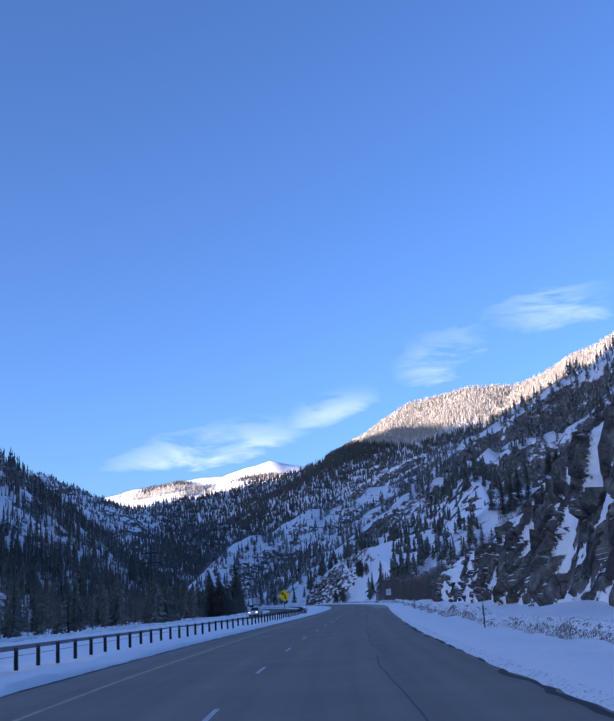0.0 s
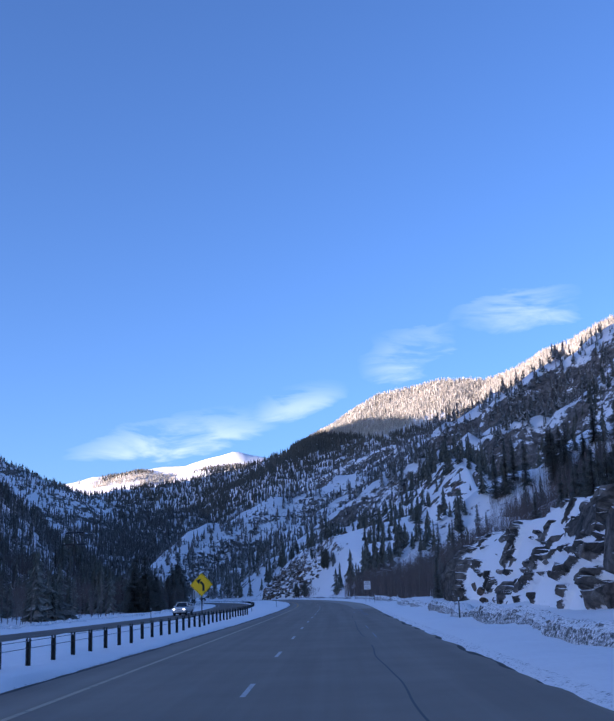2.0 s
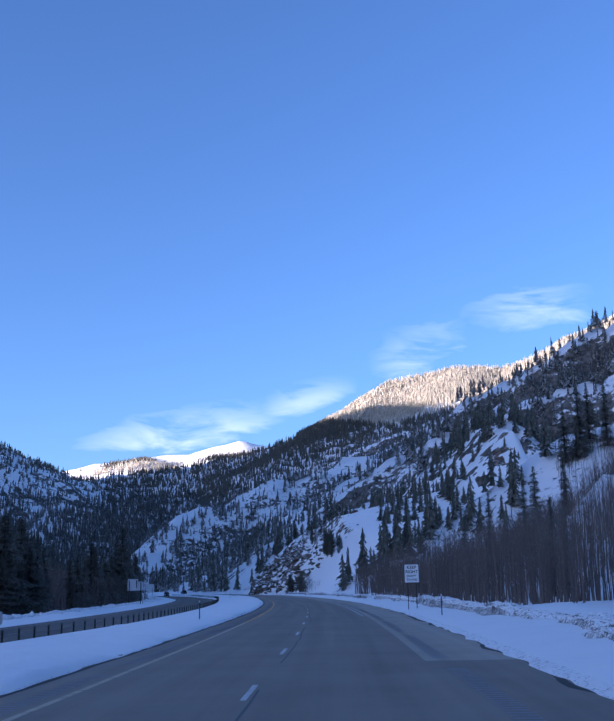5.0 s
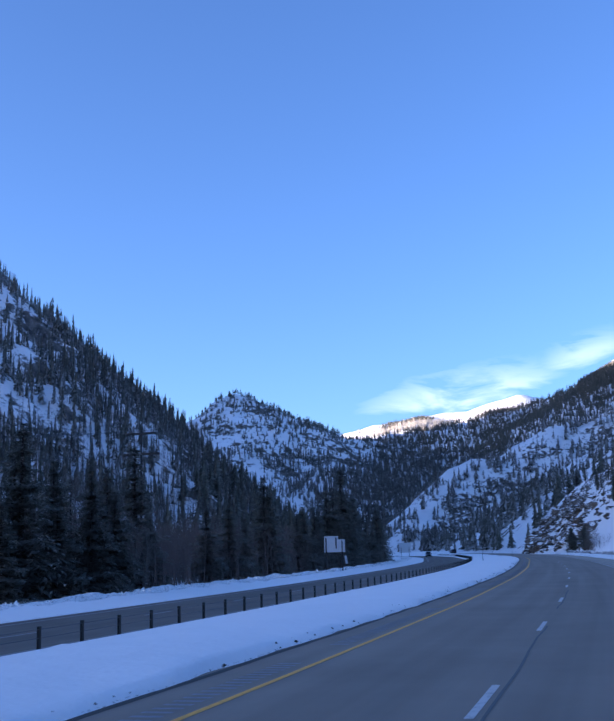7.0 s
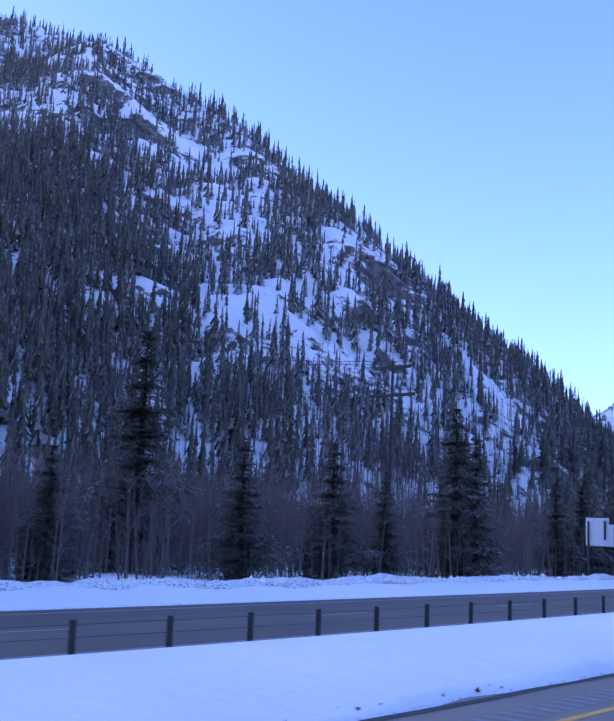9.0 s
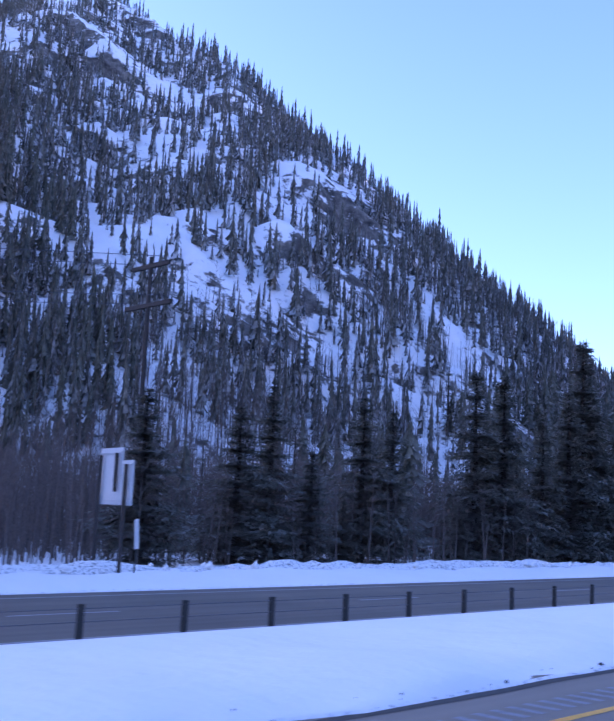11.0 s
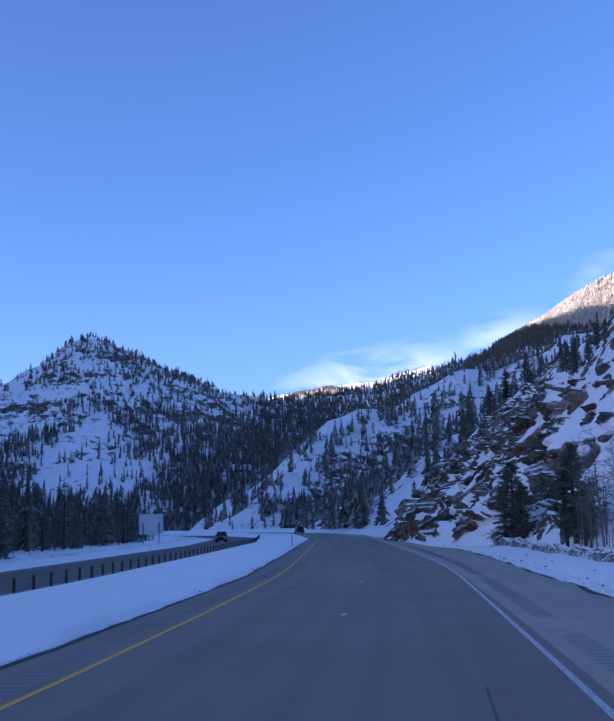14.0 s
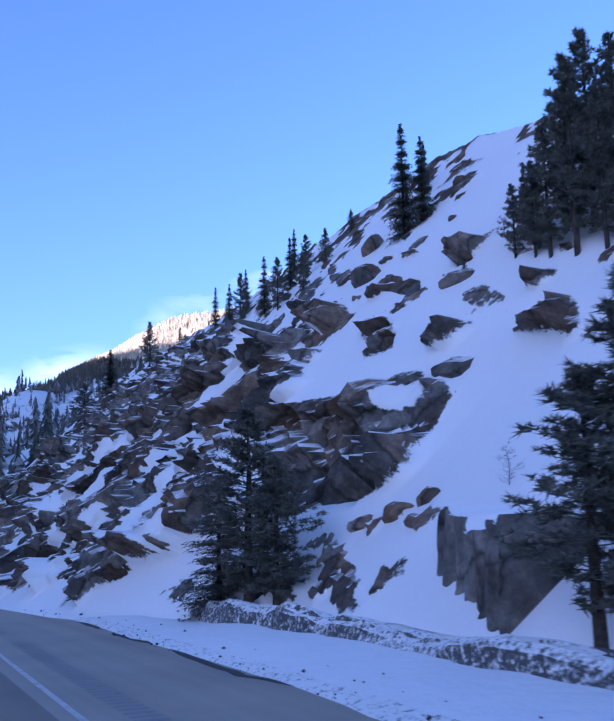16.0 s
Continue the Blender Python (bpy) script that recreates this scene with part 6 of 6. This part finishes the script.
def build_keep_sign(x, y, z, rz):
    e = tagged(empty("regulatory_sign", x, y, 0.3, rz), "white road sign with black lettering on two posts", "road sign")
    for dx in (-0.33, 0.33):
        p = part("post", post_bm(z + 0.5, 0.06), M_WOODPOST, e)
        p.location = (dx, 0.05, 0)
    p = part("panel", plate_bm(1.1, 1.38, 0.02, 0.06), M_SIGN_W, e)
    p.location = (0, 0, z)
    for t, s, dz in (("KEEP", 0.34, 0.46), ("RIGHT", 0.34, 0.13), ("EXCEPT", 0.22, -0.2), ("TO PASS", 0.22, -0.48)):
        lettering(t, s, 0, -0.014, dz, p, M_BLACK)


def build_back_sign(name, x, y, rz, panels, posts, label):
    e = tagged(empty(name, x, y, -0.4, rz), label, "road sign")
    for dx, top, foot in posts:
        p = part("post", box_bm(-0.06, 0.06, -0.05, 0.05, foot, top, 0.01), M_WOODPOST, e)
        p.location = (dx, -0.12, 0)
    for cx, cz, w, h in panels:
        p = part("panel", plate_bm(w, h, 0.03, 0.05), M_SIGN_BACK, e, "bare aluminium back")
        p.location = (cx, 0.02, cz)
        for k in range(3):
            r = part("rail", box_bm(-w / 2 + 0.05, w / 2 - 0.05, -0.05, 0.0, -0.03, 0.03, 0.005), M_SIGN_BACK, p)
            r.location = (0, -0.017, h * (0.42 - 0.42 * k))


def build_delineator(x, y, z, h=1.25):
    e = tagged(empty("delineator_post", x, y, z), "thin dark roadside marker post standing in snow", "marker post", "marker posts")
    part("stake", post_bm(h, 0.06), M_GREENPOST, e)
    r = part("reflector", box_bm(-0.045, 0.045, -0.035, -0.03, -0.1, 0.05, 0.0), M_SIGN_BACK, e)
    r.location = (0, 0, h - 0.1)


build_curve_sign(-4.0, 138.0, 2.95, 0)
build_keep_sign(17.1, 233.8, 2.65, -4)
build_back_sign("exit_guide_sign", -18.9, 335.3, -9, [(-0.55, 3.45, 1.9, 2.0), (0.85, 3.22, 0.88, 1.55)], [(-1.2, 4.2, -0.6), (0.15, 4.25, 2.9), (0.95, 3.85, -0.6)], "back of a large two-panel guide sign on slim posts")
_stake = tagged(empty("marker_board", -17.6, 335.4, -0.4, -9), "narrow white marker board leaning over in the snow", "road marker")
_board = part("board", plate_bm(0.3, 1.0, 0.03, 0.03), M_SIGN_BACK, _stake)
_board.matrix_local = Matrix.Translation((0, 0, 1.5)) @ Matrix.Rotation(math.radians(-9), 4, "Y")
part("stake", tube_bm([(-0.2, 0.05, -0.6), (0.06, 0.05, 1.8)], [0.03, 0.03], 6), M_POST, _stake)
build_back_sign("guide_sign", -41.1, 526.6, 8, [(0, 3.2, 3.6, 3.0)], [(-1.2, 3.4, -0.6), (1.2, 3.4, -0.6)], "back of a large pale guide sign on posts")
for dx, dy, dz in ((7.7, 47, 0.3), (11.3, 116, 0.3), (16.4, 215, 0.3), (1.6, 218.6, 0.15), (-1.3, 181, 0.15), (-10.8, 163, 0.0), (-4.2, 375.7, 0.15), (-0.3, 388.5, 0.15), (-10.5, 477.7, 0.15)):
    build_delineator(dx, dy, dz)


def build_power_pole(x, y, h, ends):
    e = tagged(empty("power_pole", x, y, -0.5), "tall dark wooden power pole with two crossarms", "utility pole")
    part("pole", tube_bm([(0, 0, -1), (0, 0, h * 0.5), (0, 0, h)], [0.24, 0.2, 0.15], 8), M_WOODPOST, e)
    for z, w in ((h - 0.8, 2.6), (h - 4.2, 3.2)):
        part("crossarm", box_bm(-w, w, -0.16, 0.16, z - 0.18, z + 0.18, 0.02), M_WOODPOST, e)
        for dx in (-w + 0.2, w - 0.2):
            part("insulator", tube_bm([(dx, 0, z + 0.15), (dx, 0, z + 0.5)], [0.12, 0.08], 6), M_SIGN_BACK, e)
    for ex, ey, ez in ends:
        for dx, z in ((-2.4, h - 0.3), (2.4, h - 0.3), (-3.0, h - 3.7), (3.0, h - 3.7)):
            pts = []
            for k in range(13):
                t = k / 12
                pts.append((dx + ex * t, ey * t, z + ez * t - 6.0 * 4 * t * (1 - t)))
            part("wire", tube_bm(pts, [0.03] * 13, 3), M_CABLE, e)


build_power_pole(-57.5, 363, 23.5, [(-40, -175, -2)])


M_CARPAINT = painted("silver_car_paint", (0.72, 0.71, 0.68), 0.05, 0.35, 0.15)
M_DARKPAINT = painted("dark_car_paint", (0.04, 0.042, 0.05), 0.1, 0.3, 0.3)
M_TYRE = painted("tyre_rubber", (0.02, 0.02, 0.02), 0.2, 0.9)
M_RIM = painted("alloy_rim", (0.45, 0.45, 0.46), 0.1, 0.35, 0.8)
M_CARGLASS, _gt, _gb = material("car_glass")
_gb.inputs["Base Color"].default_value = (0.02, 0.025, 0.03, 1)
rgh(_gb, 0.06, 0.6)
M_LAMP, _lt, _lb = material("headlamp_lens")
_lb.inputs["Base Color"].default_value = (0.8, 0.8, 0.76, 1)
rgh(_lb, 0.1, 0.6)
M_BEAM, _et, _eb = material("lit_headlamp")
_eb.inputs["Base Color"].default_value = (0.8, 0.8, 0.76, 1)
_eb.inputs["Emission Color"].default_value = (1.0, 0.9, 0.75, 1)
_eb.inputs["Emission Strength"].default_value = 1.2
M_TAIL = painted("tail_lamp_red", (0.4, 0.02, 0.015), 0.1, 0.3)


def car_shell(sections):
    """Closed shell lofted through cross sections: y, half width at sill, half width at waist, z low, z waist, z top, half width at top."""
    bm = bmesh.new()
    rings = []
    for y, ws, ww, z0, zw, zt, wt in sections:
        half = [(0.0, z0), (ws * 0.8, z0), (ws, z0 + 0.12), (ww, (z0 + zw) / 2), (ww * 0.99, zw), (wt, zt - 0.05), (wt * 0.85, zt), (0.0, zt + 0.01)]
        pts = half + [(-x, z) for x, z in half[-2:0:-1]]
        rings.append([bm.verts.new((x, y, z)) for x, z in pts])
    n = len(rings[0])
    for a, b in zip(rings, rings[1:]):
        for k in range(n):
            bm.faces.new((a[k], a[(k + 1) % n], b[(k + 1) % n], b[k]))
    bm.faces.new(rings[0])
    bm.faces.new(rings[-1][::-1])
    bmesh.ops.recalc_face_normals(bm, faces=bm.faces)
    return bm


def build_car(x, y, z, rz, paint, label):
    """A sport utility vehicle, 4.7 m long, nose towards its -y."""
    e = tagged(empty("car", x, y, z, rz), label, "car")
    part("body", car_shell([(-2.35, 0.7, 0.72, 0.42, 0.75, 0.8, 0.66), (-2.25, 0.84, 0.86, 0.32, 0.86, 0.92, 0.76), (-1.9, 0.9, 0.93, 0.28, 0.95, 1.02, 0.82), (-1.1, 0.92, 0.95, 0.27, 1.02, 1.1, 0.85),
                            (-0.9, 0.92, 0.95, 0.27, 1.04, 1.13, 0.86), (1.9, 0.92, 0.95, 0.28, 1.06, 1.14, 0.86), (2.2, 0.9, 0.92, 0.32, 1.04, 1.12, 0.84), (2.33, 0.8, 0.84, 0.42, 0.98, 1.06, 0.78)]), paint, e, smooth=False)
    part("cabin", car_shell([(-1.15, 0.84, 0.85, 1.0, 1.06, 1.12, 0.8), (-0.35, 0.85, 0.84, 1.0, 1.3, 1.72, 0.66), (0.3, 0.85, 0.84, 1.0, 1.32, 1.78, 0.68), (1.6, 0.85, 0.84, 1.0, 1.3, 1.75, 0.66), (2.15, 0.83, 0.82, 1.0, 1.12, 1.3, 0.74)]), M_CARGLASS, e, "dark tinted windows")
    part("roof", box_bm(-0.66, 0.66, -0.4, 1.75, 1.74, 1.82, 0.03), paint, e)
    for sx in (-1, 1):
        for yy in (-0.38, 0.55, 1.55):
            part("pillar", tube_bm([(sx * 0.87, yy + (-0.75 if yy < 0 else 0), 1.06), (sx * 0.68, yy, 1.76)], [0.05, 0.045], 5), paint, e)
        part("headlamp", box_bm(sx * 0.68 - 0.17, sx * 0.68 + 0.17, -2.36, -2.2, 0.68, 0.84, 0.03), M_LAMP, e)
        part("tail_lamp", box_bm(sx * 0.76 - 0.09, sx * 0.76 + 0.09, 2.24, 2.36, 0.75, 1.02, 0.02), M_TAIL, e)
        part("mirror", box_bm(sx * 1.03 - 0.1, sx * 1.03 + 0.1, -0.85, -0.72, 1.08, 1.25, 0.03), paint, e)
        for yy in (-1.45, 1.4):
            bm = tube_bm([(sx * 0.72, yy, 0.36), (sx * 0.94, yy, 0.36)], [0.36, 0.36], 20)
            w = part("wheel", bm, M_TYRE, e)
            part("rim", tube_bm([(sx * 0.9, yy, 0.36), (sx * 0.955, yy, 0.36)], [0.23, 0.21], 14), M_RIM, w)
    part("grille", box_bm(-0.48, 0.48, -2.38, -2.3, 0.6, 0.82, 0.02), M_TYRE, e)
    part("bumper", box_bm(-0.82, 0.82, -2.42, -2.25, 0.36, 0.55, 0.04), M_TYRE, e)
    return e


def build_pickup(x, y, z, rz, paint, label):
    """A full-size pickup truck, 5.8 m long, nose towards its -y."""
    e = tagged(empty("pickup_truck", x, y, z, rz), label, "pickup truck")
    part("body", car_shell([(-2.9, 0.86, 0.9, 0.5, 0.95, 1.02, 0.84), (-2.8, 0.96, 0.99, 0.42, 1.08, 1.16, 0.9), (-2.3, 0.98, 1.01, 0.4, 1.14, 1.22, 0.92), (-1.3, 0.98, 1.01, 0.4, 1.18, 1.27, 0.93),
                            (-1.1, 0.98, 1.01, 0.4, 1.2, 1.28, 0.93), (1.0, 0.98, 1.01, 0.42, 1.2, 1.28, 0.93), (1.05, 0.98, 1.01, 0.44, 1.22, 1.3, 0.95), (2.85, 0.98, 1.0, 0.5, 1.22, 1.3, 0.95)]), paint, e)
    part("cabin", car_shell([(-1.35, 0.9, 0.9, 1.1, 1.2, 1.3, 0.86), (-0.55, 0.9, 0.89, 1.1, 1.5, 1.88, 0.72), (0.0, 0.9, 0.89, 1.1, 1.5, 1.92, 0.73), (0.9, 0.9, 0.89, 1.1, 1.5, 1.9, 0.72), (1.02, 0.9, 0.89, 1.1, 1.4, 1.6, 0.76)]), M_CARGLASS, e, "dark tinted windows")
    part("roof", box_bm(-0.72, 0.72, -0.6, 0.95, 1.88, 1.96, 0.03), paint, e)
    part("bed_liner", box_bm(-0.8, 0.8, 1.15, 2.78, 1.27, 1.32, 0.0), M_TYRE, e, "black bed liner")
    for sx in (-1, 1):
        for yy, back in ((-0.55, -0.8), (0.2, 0), (0.92, 0.06)):
            part("pillar", tube_bm([(sx * 0.92, yy + back, 1.24), (sx * 0.74, yy, 1.9)], [0.055, 0.05], 5), paint, e)
        part("headlamp", box_bm(sx * 0.76 - 0.17, sx * 0.76 + 0.17, -2.93, -2.75, 0.84, 1.04, 0.03), M_BEAM, e, "lit headlamp")
        part("tail_lamp", box_bm(sx * 0.9 - 0.08, sx * 0.9 + 0.08, 2.76, 2.88, 0.85, 1.15, 0.02), M_TAIL, e)
        part("mirror", box_bm(sx * 1.12 - 0.12, sx * 1.12 + 0.12, -0.98, -0.85, 1.22, 1.45, 0.03), paint, e)
        part("bed_rail", box_bm(sx * 0.9 - 0.07, sx * 0.9 + 0.07, 1.08, 2.84, 1.26, 1.37, 0.02), paint, e)
        for yy in (-1.95, 1.75):
            w = part("wheel", tube_bm([(sx * 0.76, yy, 0.4), (sx * 1.02, yy, 0.4)], [0.4, 0.4], 20), M_TYRE, e)
            part("rim", tube_bm([(sx * 0.98, yy, 0.4), (sx * 1.035, yy, 0.4)], [0.25, 0.23], 14), M_RIM, w)
    part("grille", box_bm(-0.56, 0.56, -2.95, -2.82, 0.72, 1.02, 0.02), M_RIM, e, "chrome grille")
    part("bumper", box_bm(-0.96, 0.96, -3.02, -2.8, 0.45, 0.68, 0.05), M_RIM, e, "chrome bumper")
    part("valance", box_bm(-0.88, 0.88, -2.96, -2.78, 0.28, 0.45, 0.03), M_TYRE, e)
    return e


build_pickup(-12.5, 217.4, -0.5, -8, M_CARPAINT, "silver pickup truck on the opposite road")
_cx, _cy = lane(s_at(640), 0.2)
build_car(float(_cx), float(_cy), 0.0, 200, M_DARKPAINT, "small dark car far ahead on the curving road")
_cx, _cy = lane(s_at(560), -21.0)
build_car(float(_cx), float(_cy), -0.5, 10, M_DARKPAINT, "dark car far off on the opposite road")
